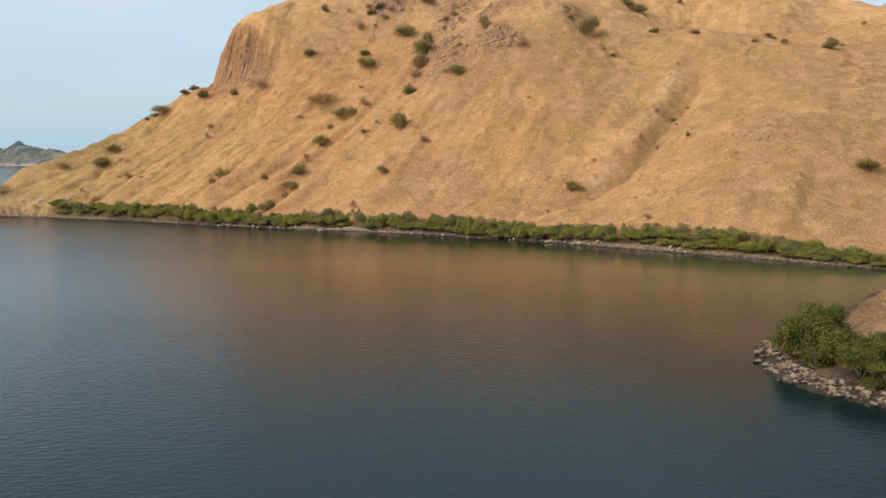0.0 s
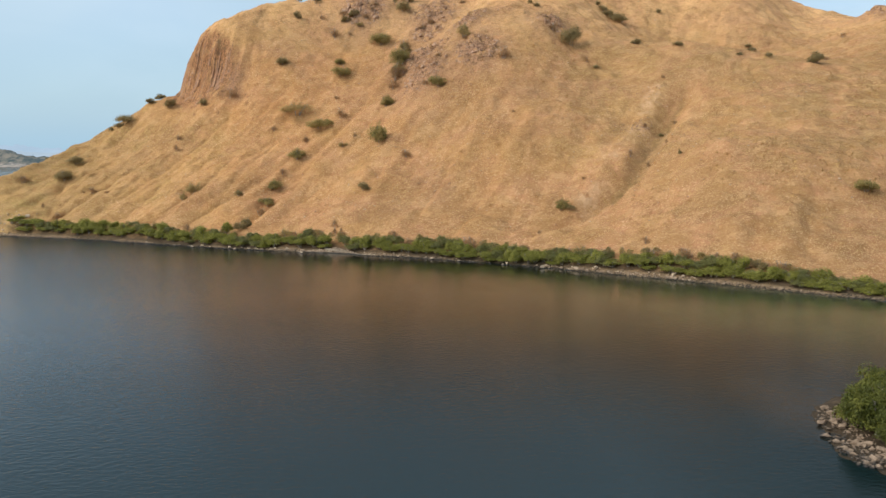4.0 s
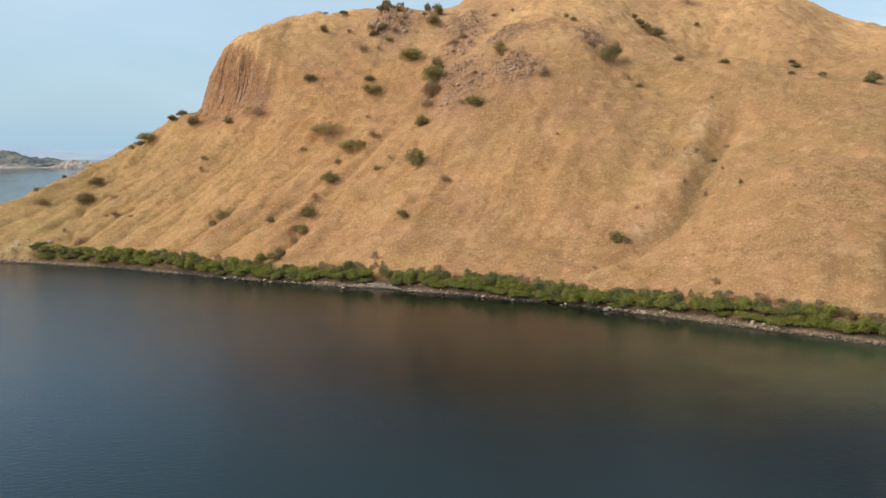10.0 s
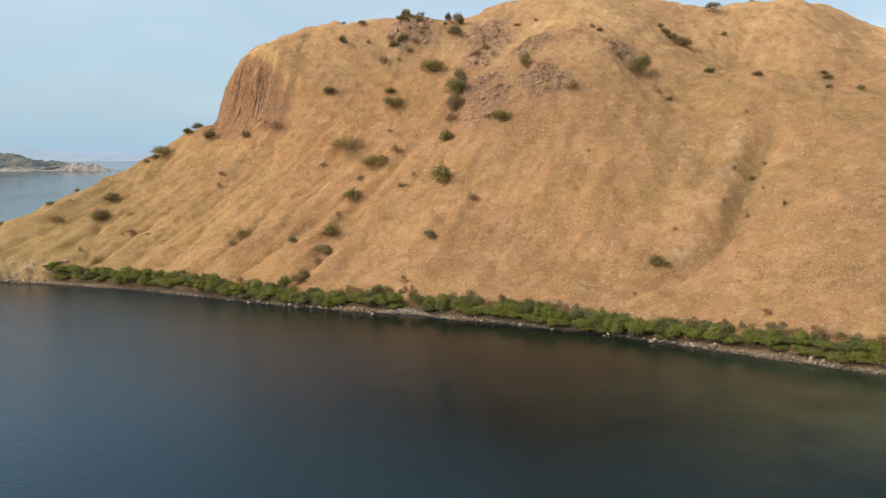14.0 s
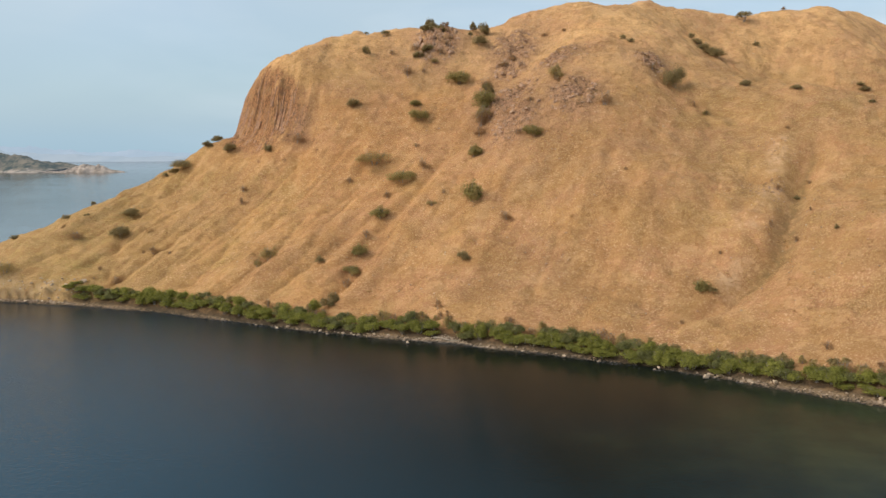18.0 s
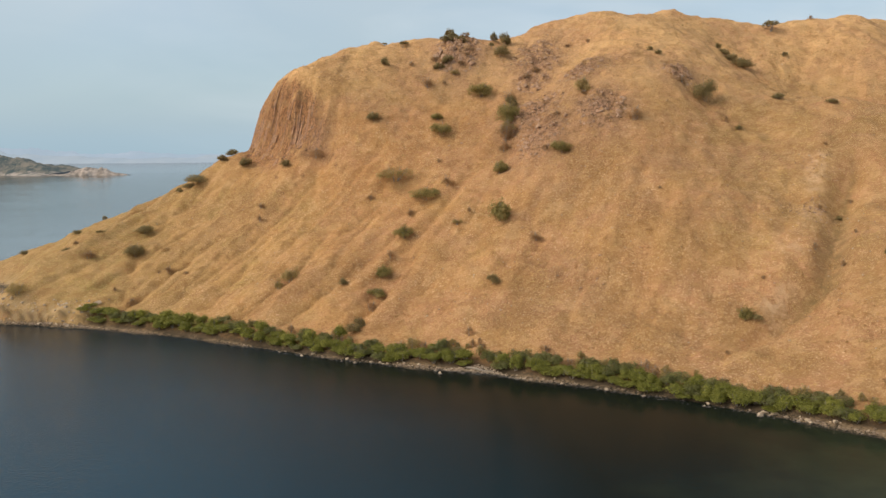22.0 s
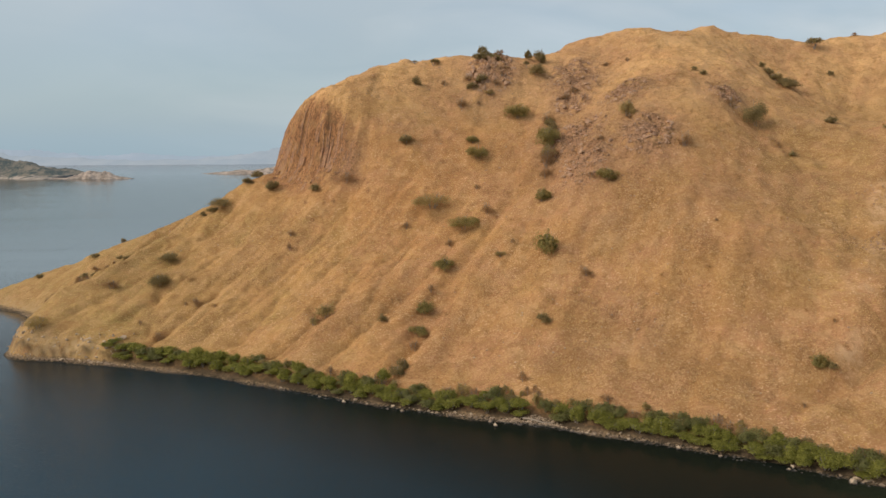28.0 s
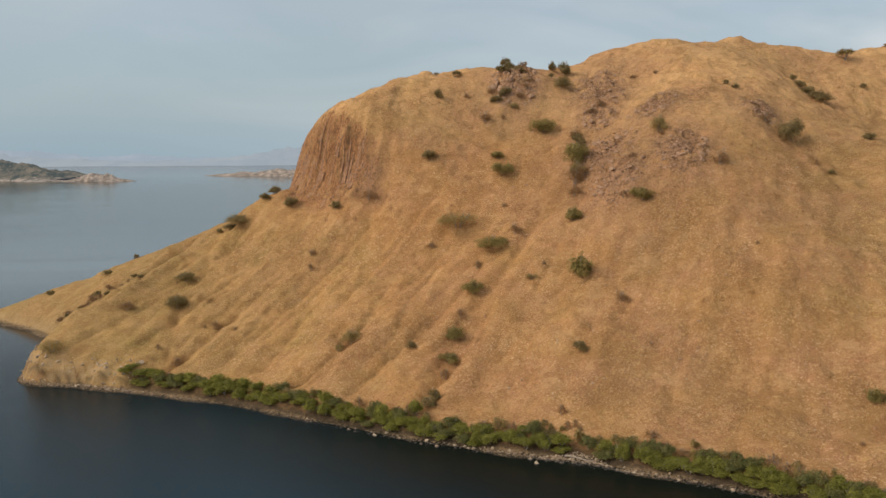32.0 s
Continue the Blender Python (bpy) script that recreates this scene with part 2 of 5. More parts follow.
    c = blend(t, maths(t, "MULTIPLY", maths(t, "MAXIMUM", remap(t, steep, 0.56, 0.40), face), remap(t, cover, 11.0, 5.0)), c, rock)
    c = blend(t, rocky, c, rubble)
    scar = attribute(t, "bare")
    c = blend(t, maths(t, "MULTIPLY", scar, remap(t, noise_tex(t, stretched(t, p, 1, 0.4, 0.5, 35), 0.8, 5.0, 0.65), 0.40, 0.54, 0, 0.8)), c, (0.60, 0.395, 0.24))
    bank = attribute(t, "bank")
    c = blend(t, maths(t, "MULTIPLY", bank, remap(t, noise_tex(t, stretched(t, p, 1, 1, 0.4), 0.9, 4.0, 0.7), 0.40, 0.58, 0.1, 0.85)), c, (0.43, 0.30, 0.17))
    # olive gully fill, and the western gully's shaded far wall painted dark
    wash_and_shade = attribute(t, "wash_and_shade")
    c = blend(t, maths(t, "MULTIPLY", wash_and_shade, remap(t, clod, 0.38, 0.58, 0.2, 0.85)), c, (0.225, 0.148, 0.066))
    # darker brown along the creases that the rain has cut
    c = blend(t, maths(t, "MULTIPLY", attribute(t, "crease"), remap(t, clod, 0.40, 0.58, 0.25, 0.8)), c, (0.20, 0.114, 0.048))
    shore = blend(t, remap(t, tuft, 0.4, 0.6), (0.15, 0.1, 0.062), (0.32, 0.228, 0.145))
    z = maths(t, "ADD", xyz.outputs[2], remap(t, tuft, 0.3, 0.7, -0.35, 0.35))
    c = blend(t, remap(t, z, 0.85, 0.5), c, shore)
    c = blend(t, remap(t, z, 0.3, 0.05), c, (0.035, 0.03, 0.023))
    # dark mud; the shaded undercut below the spur's bank is painted in too
    mud_and_shade = attribute(t, "mud_and_shade")
    c = blend(t, maths(t, "MULTIPLY", mud_and_shade, remap(t, clod, 0.35, 0.55, 0.65, 1.0)), c, (0.06, 0.043, 0.028))
    tint = t.nodes.new("ShaderNodeMix")
    tint.data_type, tint.blend_type = "RGBA", "MULTIPLY"
    tint.inputs[0].default_value, tint.inputs[7].default_value = 1.0, (1.02, 0.97, 0.85, 1.0)
    t.links.new(c, tint.inputs[6])
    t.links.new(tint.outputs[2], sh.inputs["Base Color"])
    sh.inputs["Roughness"].default_value = 0.95
    sh.inputs["Specular IOR Level"].default_value = 0.15
    h = maths(t, "ADD", maths(t, "MULTIPLY", tuft, 0.7), maths(t, "MULTIPLY", fine, 0.3))
    relief(t, sh, maths(t, "MULTIPLY", h, remap(t, stony, 0, 1, 0.5, 1.0)), 1.0, 0.5)
    return m


def stone_material(name, pale, wet=0.0, dust=None):
    m, t, sh, p = material(name)
    r = node(t, "ShaderNodeObjectInfo").outputs["Random"]
    isl = node(t, "ShaderNodeNewGeometry").outputs["Random Per Island"]
    mixed = maths(t, "FRACT", maths(t, "ADD", r, isl))
    grain = noise_tex(t, p, 5.0, 6.0, 0.7)
    dark, light = ((0.27, 0.185, 0.115), (0.58, 0.43, 0.28)) if pale else ((0.27, 0.155, 0.088), (0.50, 0.305, 0.175))
    c = blend(t, mixed, dark, light)
    c = blend(t, wet, c, (0.095, 0.064, 0.042))
    if dust:
        c = blend(t, 0.65, c, dust)
    c = blend(t, remap(t, grain, 0.45, 0.72, 0, 0.6), c, (0.14, 0.09, 0.055))
    z = node(t, "ShaderNodeSeparateXYZ", {0: node(t, "ShaderNodeNewGeometry").outputs["Position"]}).outputs[2]
    c = blend(t, remap(t, maths(t, "ADD", z, remap(t, grain, 0.3, 0.7, -0.1, 0.1)), 0.22, 0.05), c, (0.035, 0.03, 0.025))
    t.links.new(c, sh.inputs["Base Color"])
    sh.inputs["Roughness"].default_value = 0.85
    relief(t, sh, grain, 0.6, 0.12)
    return m


def leaf_material(name, dark, light, tip, through_light=0.2):
    m, t, sh, p = material(name)
    isl = node(t, "ShaderNodeNewGeometry").outputs["Random Per Island"]
    r = node(t, "ShaderNodeObjectInfo").outputs["Random"]
    clump = noise_tex(t, p, 1.1, 3.0)
    c = blend(t, isl, dark, light)
    c = blend(t, remap(t, clump, 0.45, 0.7, 0, 0.7), c, tip)
    c = blend(t, remap(t, r, 0.0, 1.0, 0, 0.35), c, dark)
    t.links.new(c, sh.inputs["Base Color"])
    sh.inputs["Roughness"].default_value = 0.6
    sh.inputs["Specular IOR Level"].default_value = 0.25
    glow = node(t, "ShaderNodeBsdfTranslucent", {"Color": c})
    mix = node(t, "ShaderNodeMixShader", {0: through_light, 1: sh.outputs[0], 2: glow.outputs[0]})
    for n in t.nodes:
        if n.type == "OUTPUT_MATERIAL":
            t.links.new(mix.outputs[0], n.inputs[0])
    return m


def bark_material(name, a, b):
    m, t, sh, p = material(name)
    g = noise_tex(t, stretched(t, p, 6, 6, 1.2), 3.0, 5.0, 0.7)
    t.links.new(blend(t, g, a, b), sh.inputs["Base Color"])
    sh.inputs["Roughness"].default_value = 0.9
    relief(t, sh, g, 0.5, 0.03)
    return m


HILL_MIRROR = (38.6, 45.8)     # centre of the hill's brown reflection, painted off the near point


def water_material():
    m, t, sh, p = material("sea_water")
    deep, teal, green = (0.0055, 0.0112, 0.0112), (0.035, 0.095, 0.095), (0.070, 0.080, 0.036)
    xyz = node(t, "ShaderNodeSeparateXYZ", {0: p})
    drift = noise_tex(t, stretched(t, p, 1.0, 1.6, 1.0, -30), 0.03, 4.0, 0.6, 0.8)
    c = blend(t, remap(t, drift, 0.35, 0.7, 0, 0.6), deep, (0.0075, 0.0160, 0.0168))
    # sky's mirrored blue put into the body colour westward; paler near the start
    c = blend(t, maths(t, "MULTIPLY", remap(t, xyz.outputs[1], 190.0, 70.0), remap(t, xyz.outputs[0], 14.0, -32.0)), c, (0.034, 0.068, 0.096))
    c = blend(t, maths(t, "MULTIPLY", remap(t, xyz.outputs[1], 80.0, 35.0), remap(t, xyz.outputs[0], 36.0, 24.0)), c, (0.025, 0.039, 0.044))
    # shade and dark mirroring close to shore put into the body colour
    shore_shade = maths(t, "ADD", maths(t, "MULTIPLY", xyz.outputs[0], 0.5724), maths(t, "MULTIPLY", xyz.outputs[1], 0.82))
    c = blend(t, maths(t, "MULTIPLY", remap(t, shore_shade, 90.0, 110.0), remap(t, xyz.outputs[0], -40.0, -10.0, 0.2, 0.92)), c, (0.0088, 0.0108, 0.0074))
    # shoal off the eastern beach and round the near point, where the bottom shows through
    along = maths(t, "ADD", maths(t, "MULTIPLY", xyz.outputs[0], 0.82), maths(t, "MULTIPLY", xyz.outputs[1], -0.5724))
    off = maths(t, "ADD", maths(t, "MULTIPLY", xyz.outputs[0], 0.5724), maths(t, "MULTIPLY", xyz.outputs[1], 0.82))
    wob = remap(t, noise_tex(t, p, 0.06, 4.0, 0.6), 0.3, 0.7, -7.0, 7.0)
    beach = remap(t, maths(t, "ADD", off, wob), 70.0, 92.0)
    beach = maths(t, "MULTIPLY", beach, remap(t, maths(t, "ADD", along, wob), -38.0, 4.0))
    beach = maths(t, "MULTIPLY", beach, remap(t, noise_tex(t, p, 0.11, 4.0, 0.6), 0.3, 0.6, 0.35, 1.0))
    c = blend(t, maths(t, "MULTIPLY", beach, 0.75), c, green)
    dx = maths(t, "SUBTRACT", xyz.outputs[0], 45.0)
    dy = maths(t, "SUBTRACT", xyz.outputs[1], 25.0)
    r = maths(t, "SQRT", maths(t, "ADD", maths(t, "MULTIPLY", dx, dx), maths(t, "MULTIPLY", maths(t, "MULTIPLY", dy, dy), 0.55)))
    near = remap(t, maths(t, "ADD", r, maths(t, "MULTIPLY", wob, 0.6)), 21.0, 7.0)
    c = blend(t, maths(t, "MULTIPLY", near, 0.04), c, teal)
    # brown reflection of the hill painted into the water off the near point
    sx, sy = maths(t, "SUBTRACT", xyz.outputs[0], HILL_MIRROR[0]), maths(t, "SUBTRACT", xyz.outputs[1], HILL_MIRROR[1])
    mirror_reach = maths(t, "SQRT", maths(t, "ADD", maths(t, "MULTIPLY", sx, sx), maths(t, "MULTIPLY", maths(t, "MULTIPLY", sy, sy), 0.4)))
    c = blend(t, remap(t, maths(t, "ADD", mirror_reach, maths(t, "MULTIPLY", wob, 0.25)), 5.0, 1.0, 0.0, 0.25), c, (0.085, 0.047, 0.02))
    # gentle ripples; the mirror of hill and sky fades quickly as the view steepens
    w1 = noise_tex(t, stretched(t, p, 0.8, 1.3, 1.0, -12), 2.2, 3.0, 0.55, 0.4)
    w2 = noise_tex(t, stretched(t, p, 0.8, 1.3, 1.0, 25), 6.0, 2.0, 0.6, 0.3)
    calm = remap(t, noise_tex(t, stretched(t, p, 0.35, 1.0, 1.0, 10), 0.025, 3.0), 0.35, 0.65, 0.06, 0.15)
    calm = maths(t, "ADD", calm, maths(t, "MULTIPLY", remap(t, xyz.outputs[1], 75.0, 5.0, 0.0, 0.16), remap(t, xyz.outputs[0], 34.0, 24.0, 0.15, 1.0)))
    calm = maths(t, "ADD", calm, maths(t, "MULTIPLY", remap(t, xyz.outputs[0], 12.0, -40.0, 0.0, 0.3), remap(t, xyz.outputs[1], 190.0, 140.0)))
    bump = node(t, "ShaderNodeBump", {"Height": maths(t, "ADD", w1, maths(t, "MULTIPLY", w2, 0.25)), "Strength": calm, "Distance": 0.2}).outputs[0]
    rough = remap(t, noise_tex(t, stretched(t, p, 0.5, 1.0, 1.0, 15), 0.02, 3.0), 0.4, 0.62, 0.06, 0.11)
    gloss = node(t, "ShaderNodeFresnel", {"IOR": 1.33, "Normal": bump}).outputs[0]
    # far sea mirrors more sky, which lightens it in place of haze
    gloss = maths(t, "MINIMUM", maths(t, "MULTIPLY", maths(t, "POWER", gloss, 2.2), 3.3), remap(t, xyz.outputs[1], 500.0, 1800.0, 0.57, 0.8))
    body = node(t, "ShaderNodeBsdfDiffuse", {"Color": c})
    mirror = node(t, "ShaderNodeBsdfGlossy", {"Color": (1, 1, 1, 1), "Roughness": rough, "Normal": bump})
    mix = node(t, "ShaderNodeMixShader", {0: gloss, 1: body.outputs[0], 2: mirror.outputs[0]})
    for n in t.nodes:
        if n.type == "OUTPUT_MATERIAL":
            t.links.new(mix.outputs[0], n.inputs[0])
    t.nodes.remove(sh)
    return m


def plain_far(name, a, b, scale, glow=None, amount=0.0, foot=None):
    m, t, sh, p = material(name)
    g = noise_tex(t, p, scale, 8.0, 0.72)
    c = blend(t, remap(t, g, 0.42, 0.58), a, b)
    if foot:
        z = node(t, "ShaderNodeSeparateXYZ", {0: p}).outputs[2]
        z = maths(t, "ADD", z, remap(t, noise_tex(t, p, 0.05, 5.0, 0.65), 0.3, 0.7, -5.0, 5.0))
        c = blend(t, remap(t, z, 4.0, 1.0, 0, 0.9), c, foot)
    t.links.new(c, sh.inputs["Base Color"])
    sh.inputs["Roughness"].default_value = 1.0
    sh.inputs["Specular IOR Level"].default_value = 0.0
    # haze painted on as an even glow of the surface
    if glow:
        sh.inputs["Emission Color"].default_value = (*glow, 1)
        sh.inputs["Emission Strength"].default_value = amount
    return m


def column_material():
    m, t, sh, p = material("column_rock")
    c, spot = rock_colour(t, node(t, "ShaderNodeNewGeometry").outputs["Position"])
    r = node(t, "ShaderNodeObjectInfo").outputs["Random"]
    t.links.new(blend(t, remap(t, r, 0, 1, 0.0, 0.45), c, (0.27, 0.14, 0.07)), sh.inputs["Base Color"])
    sh.inputs["Roughness"].default_value = 0.9
    relief(t, sh, spot, 0.5, 0.15)
    return m


COLUMN_ROCK = column_material()
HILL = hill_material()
BROWN_STONE = stone_material("brown_stone", True, 0.4, (0.27, 0.18, 0.11))
EARTHY_STONE = stone_material("earthy_stone", False, 0.0, (0.44, 0.255, 0.15))
STONE, PALE_STONE, SHORE_STONE = stone_material("dark_stone", False), stone_material("pale_stone", True), stone_material("shore_stone", True, 0.25, (0.27, 0.185, 0.115))
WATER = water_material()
BARK = bark_material("grey_bark", (0.17, 0.135, 0.10), (0.38, 0.32, 0.26))
LEAF = {"m": leaf_material("mangrove_leaves", (0.16, 0.158, 0.03), (0.39, 0.362, 0.07), (0.53, 0.49, 0.105), 0.5),
        "k": leaf_material("dull_mangrove_leaves", (0.13, 0.13, 0.04), (0.265, 0.245, 0.08), (0.33, 0.29, 0.095), 0.45),
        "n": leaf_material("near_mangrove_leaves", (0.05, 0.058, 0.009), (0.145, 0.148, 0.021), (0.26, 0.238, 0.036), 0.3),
        "g": leaf_material("green_shrub_leaves", (0.189, 0.155, 0.0468), (0.38, 0.296, 0.0904), (0.514, 0.349, 0.124), 0.35),
        "d": leaf_material("dark_shrub_leaves", (0.186, 0.14, 0.0536), (0.329, 0.244, 0.0947), (0.436, 0.301, 0.125), 0.35),
        "o": leaf_material("olive_shrub_leaves", (0.265, 0.193, 0.0663), (0.43, 0.304, 0.108), (0.562, 0.385, 0.147), 0.35),
        "b": leaf_material("withered_shrub_leaves", (0.263, 0.154, 0.0682), (0.407, 0.235, 0.101), (0.499, 0.29, 0.127), 0.35)}
STRAW = leaf_material("dry_grass_blades", (0.46, 0.26, 0.10), (0.64, 0.42, 0.18), (0.58, 0.39, 0.15), 0.5)

# ---- the shape of the land ----
ALONG, INLAND, ORIGIN = np.array((0.82, -0.5724)), np.array((0.5724, 0.82)), np.array((10.7, 138.0))
STEPS = np.array((0, 4, 10, 20, 35, 50, 65, 80, 100, 125, 165.0))   # metres inland from the waterline
STATIONS, WATERLINE, SECTIONS = [], [], []


def section(station, waterline, *heights):
    """A cross-section of the island: place along the shore, offset of the waterline, heights at STEPS."""
    STATIONS.append(station), WATERLINE.append(waterline), SECTIONS.append((0.0, *heights))


section(-165, 17, 1, 2.1, 2.5, -0.7, -4.3, -6, -6, -6, -6, -6)
section(-140, 14, 2.8, 6.2, 8.8, 5.7, -1, -6, -6, -6, -6, -6)
section(-122, 10, 2.7, 6.7, 13, 14.9, 8.7, 0.3, -5.2, -6, -6, -6)
section(-108, 1, 2.8, 6.9, 12.4, 19, 19.5, 11.8, 2.6, -5.3, -6, -6)
section(-97, -12.5, 3.9, 8.1, 11.6, 17.1, 23.2, 25, 12.9, -0.5, -4.8, -6)
section(-80, -10, 2.4, 5.7, 11.5, 18.9, 33.6, 41.8, 34.3, 14.4, 0.8, -5.1)
section(-60, -7.5, 1.9, 4.8, 10.3, 20.8, 40.3, 53.3, 54.3, 35.8, 13.5, -0.7)
section(-40, -7.2, 2.3, 5.8, 11.6, 19.5, 32.2, 43.5, 56.5, 51.2, 26, 4.2)
section(-20, -7.2, 1.2, 3.2, 8.3, 18.8, 28.5, 40.1, 50.2, 62.7, 41.5, 9.8)
section(0, -5, 1.6, 4.2, 9.1, 20.1, 33.2, 44.9, 53.1, 61.7, 60.5, 21.2)
section(20, -4.6, 1.3, 3.5, 8.2, 20.4, 27.2, 35.1, 43.5, 49.2, 61.7, 44.3)
section(40, -6.4, 1.3, 3.2, 6.2, 14.4, 21.1, 31.5, 40.3, 37.4, 57.9, 65.5)
section(60, -10, 1.5, 4.1, 9.3, 17.2, 21.3, 28.3, 35.8, 36.5, 45, 57.5)
section(85, -15.8, 0.4, 1.4, 4.4, 9.5, 15.3, 21.6, 28.8, 38.7, 47.9, 52.1)
section(110, -20, 1.2, 2.9, 5.8, 10.7, 16.4, 22.6, 29.5, 39.1, 50, 59.4)
section(150, -28, 1.2, 3, 6.1, 11.2, 17.1, 23.9, 30.9, 40, 50, 60.2)


def weights(xs, x):
    """Weights of a smooth curve through the values at xs."""
    xs = np.asarray(xs, float)
    x, n = np.clip(x, xs[0], xs[-1]), len(xs)
    i = np.clip(np.searchsorted(xs, x, side="right") - 1, 0, n - 2)
    h = xs[i + 1] - xs[i]
    t = (x - xs[i]) / h
    tang = np.zeros((n, n))
    for k in range(n):
        lo, hi = max(k - 1, 0), min(k + 1, n - 1)
        tang[k, hi] += 1 / (xs[hi] - xs[lo])
        tang[k, lo] -= 1 / (xs[hi] - xs[lo])
    m, r = np.zeros((len(x), n)), np.arange(len(x))
    np.add.at(m, (r, i), 2 * t ** 3 - 3 * t ** 2 + 1)
    np.add.at(m, (r, i + 1), -2 * t ** 3 + 3 * t ** 2)
    m += ((t ** 3 - 2 * t ** 2 + t) * h)[:, None] * tang[i] + ((t ** 3 - t ** 2) * h)[:, None] * tang[i + 1]
    return m


def lattice(i, j, seed):
    v = np.sin(i * 127.1 + j * 311.7 + seed * 74.7) * 43758.5453
    return v - np.floor(v)


def value_noise(x, y, seed=0):
    i, j = np.floor(x), np.floor(y)
    fx, fy = x - i, y - j
    fx, fy = fx * fx * (3 - 2 * fx), fy * fy * (3 - 2 * fy)
    low = lattice(i, j, seed) * (1 - fx) + lattice(i + 1, j, seed) * fx
    high = lattice(i, j + 1, seed) * (1 - fx) + lattice(i + 1, j + 1, seed) * fx
    return (low * (1 - fy) + high * fy) * 2 - 1


def rough_noise(x, y, octaves=4, seed=0):
    total, amp = 0.0, 1.0
    for k in range(octaves):
        total = total + amp * value_noise(x, y, seed + k)
        x, y, amp = x * 2.03 + 7.1, y * 2.03 - 3.7, amp * 0.5
    return total


def smooth(x):
    x = np.clip(x, 0, 1)
    return x * x * (3 - 2 * x)


def beside(x, y, line):
    """Distance to a line, on which side (positive: to its right) and how far along it, 0 to 1."""
    best, side, share, run = np.full(len(x), 1e9), np.zeros(len(x)), np.zeros(len(x)), 0.0
    line = np.asarray(line, float)
    total = np.linalg.norm(np.diff(line, axis=0), axis=1).sum()
    for p, q in zip(line[:-1], line[1:]):
        d = q - p
        l = np.linalg.norm(d)
        d = d / l
        ax, ay = x - p[0], y - p[1]
        t = np.clip(ax * d[0] + ay * d[1], 0, l)
        dist = np.hypot(ax - t * d[0], ay - t * d[1])
        near = dist < best
        best = np.where(near, dist, best)
        side = np.where(near, -np.sign(d[0] * ay - d[1] * ax), side)
        share = np.where(near, (run + t) / total, share)
        run += l
    return best, side, share


CLIFF = ((-4, 204), (-13, 206.5), (-21, 211), (-27, 218), (-30, 227), (-30.5, 240))
GULLIES = (  # line, depth, width
    (((20, 196), (15.7, 186), (8.3, 177.5), (1.8, 170.3), (-3.4, 163), (-5.8, 159), (-9, 150)), 1.3, 1.9),
    (((36, 124.5), (41, 127), (46, 129), (50, 130.3), (54, 131.8), (58.5, 133.5), (63, 139), (68.7, 147), (73, 152.5), (76.8, 156.5), (80, 162.5)), 2.2, 2.0),
    (((72, 168), (66, 180), (60, 190)), 1.0, 3.0),
    (((-48, 226), (-54, 220), (-58.5, 215), (-61.5, 210.5), (-64.5, 205), (-68, 201.5), (-72.5, 200), (-77.5, 202.5), (-82, 208), (-86, 214)), 3.4, 2.0))
INCISIONS = (  # line from the foot upwards, depth, reach to its west and to its east
    (((-53, 175), (-48.8, 178.5), (-46.7, 179.8), (-45, 181.4), (-42.8, 183.2), (-40.7, 185.7), (-37.9, 187.7), (-34, 192)), 1.5, 3.2, 1.2),
    (((-50.9, 178), (-51, 185.8), (-50.8, 189.3), (-50, 196)), 0.8, 2.2, 1.5),
    (((-35.5, 169.5), (-33.8, 171.7), (-31.8, 174.6), (-29.1, 177.4), (-27.5, 182.3), (-24, 188)), 1.1, 2.8, 1.1),
    (((-31, 161.8), (-29, 163.3), (-25.2, 165.8), (-21.2, 167.8), (-17.5, 172.2), (-15.6, 175.4), (-13.7, 178.8), (-10, 185)), 1.35, 2.6, 0.9),
    (((-28, 161.5), (-24.6, 163.6), (-22.5, 165.2)), 0.5, 1.0, 0.7),
    (((-21.5, 157.2), (-19.8, 158.8), (-15.9, 161.8), (-11.3, 165.6), (-8.4, 168.5), (-6.4, 170.3), (-3, 175)), 1.25, 2.4, 0.9),
    (((-13, 168), (-11, 170.8), (-9.4, 174.9), (-7.2, 178.2), (-4.9, 180.7), (-2, 185)), 0.8, 1.6, 0.8),
    (((-47, 205.5), (-44.2, 207.3), (-40.2, 208.2), (-36.4, 210.1)), 0.8, 1.6, 0.8),
    (((-42, 172), (-40, 176), (-37, 180), (-33, 185), (-29, 191)), 0.7, 2.5, 1.2),
    (((75, 215), (76.2, 212.9), (81.2, 205.4), (82.8, 199), (79.5, 187.5), (78, 179), (78, 173.4), (79.2, 169.9), (81.3, 167), (79.5, 162)), 0.9, 0.9, 1.6),
    (((56, 197), (57.3, 194.9), (58.8, 185.8), (60.7, 182.9), (63.7, 180), (64.5, 176), (64.7, 172.5), (63.6, 167.1), (62, 161)), 0.75, 1.0, 1.8))
CRESTS = (  # rounded crests of ground: line, height, width
    (((-52, 212), (-57, 206), (-60.5, 200), (-64, 195), (-68.5, 192.8), (-73, 191)), 1.4, 2.0),
    (((79, 170), (75.5, 163.5), (71, 157.4), (66, 149.5), (60, 142.5), (54, 137), (50, 134)), 0.8, 2.4),
    (((-27, 219.5), (-20.4, 218.8), (-13, 220), (-5.4, 222.5), (1, 226)), 1.15, 4.5))
KNOBS = ((16.3, 216, 5.2, 2.3), (29.0, 191, 6.0, 1.0), (28.5, 182.0, 5.0, 0.8), (39.5, 180.8, 5.0, 0.7), (34.0, 211.5, 5.5, 0.7), (31.5, 203.5, 3.6, 0.5), (40.5, 196, 4.0, 0.4), (58.5, 189.5, 3.0, 0.7), (149.5, 203, 4.5, 2.0))   # rocky outcrops: x, y, radius, height


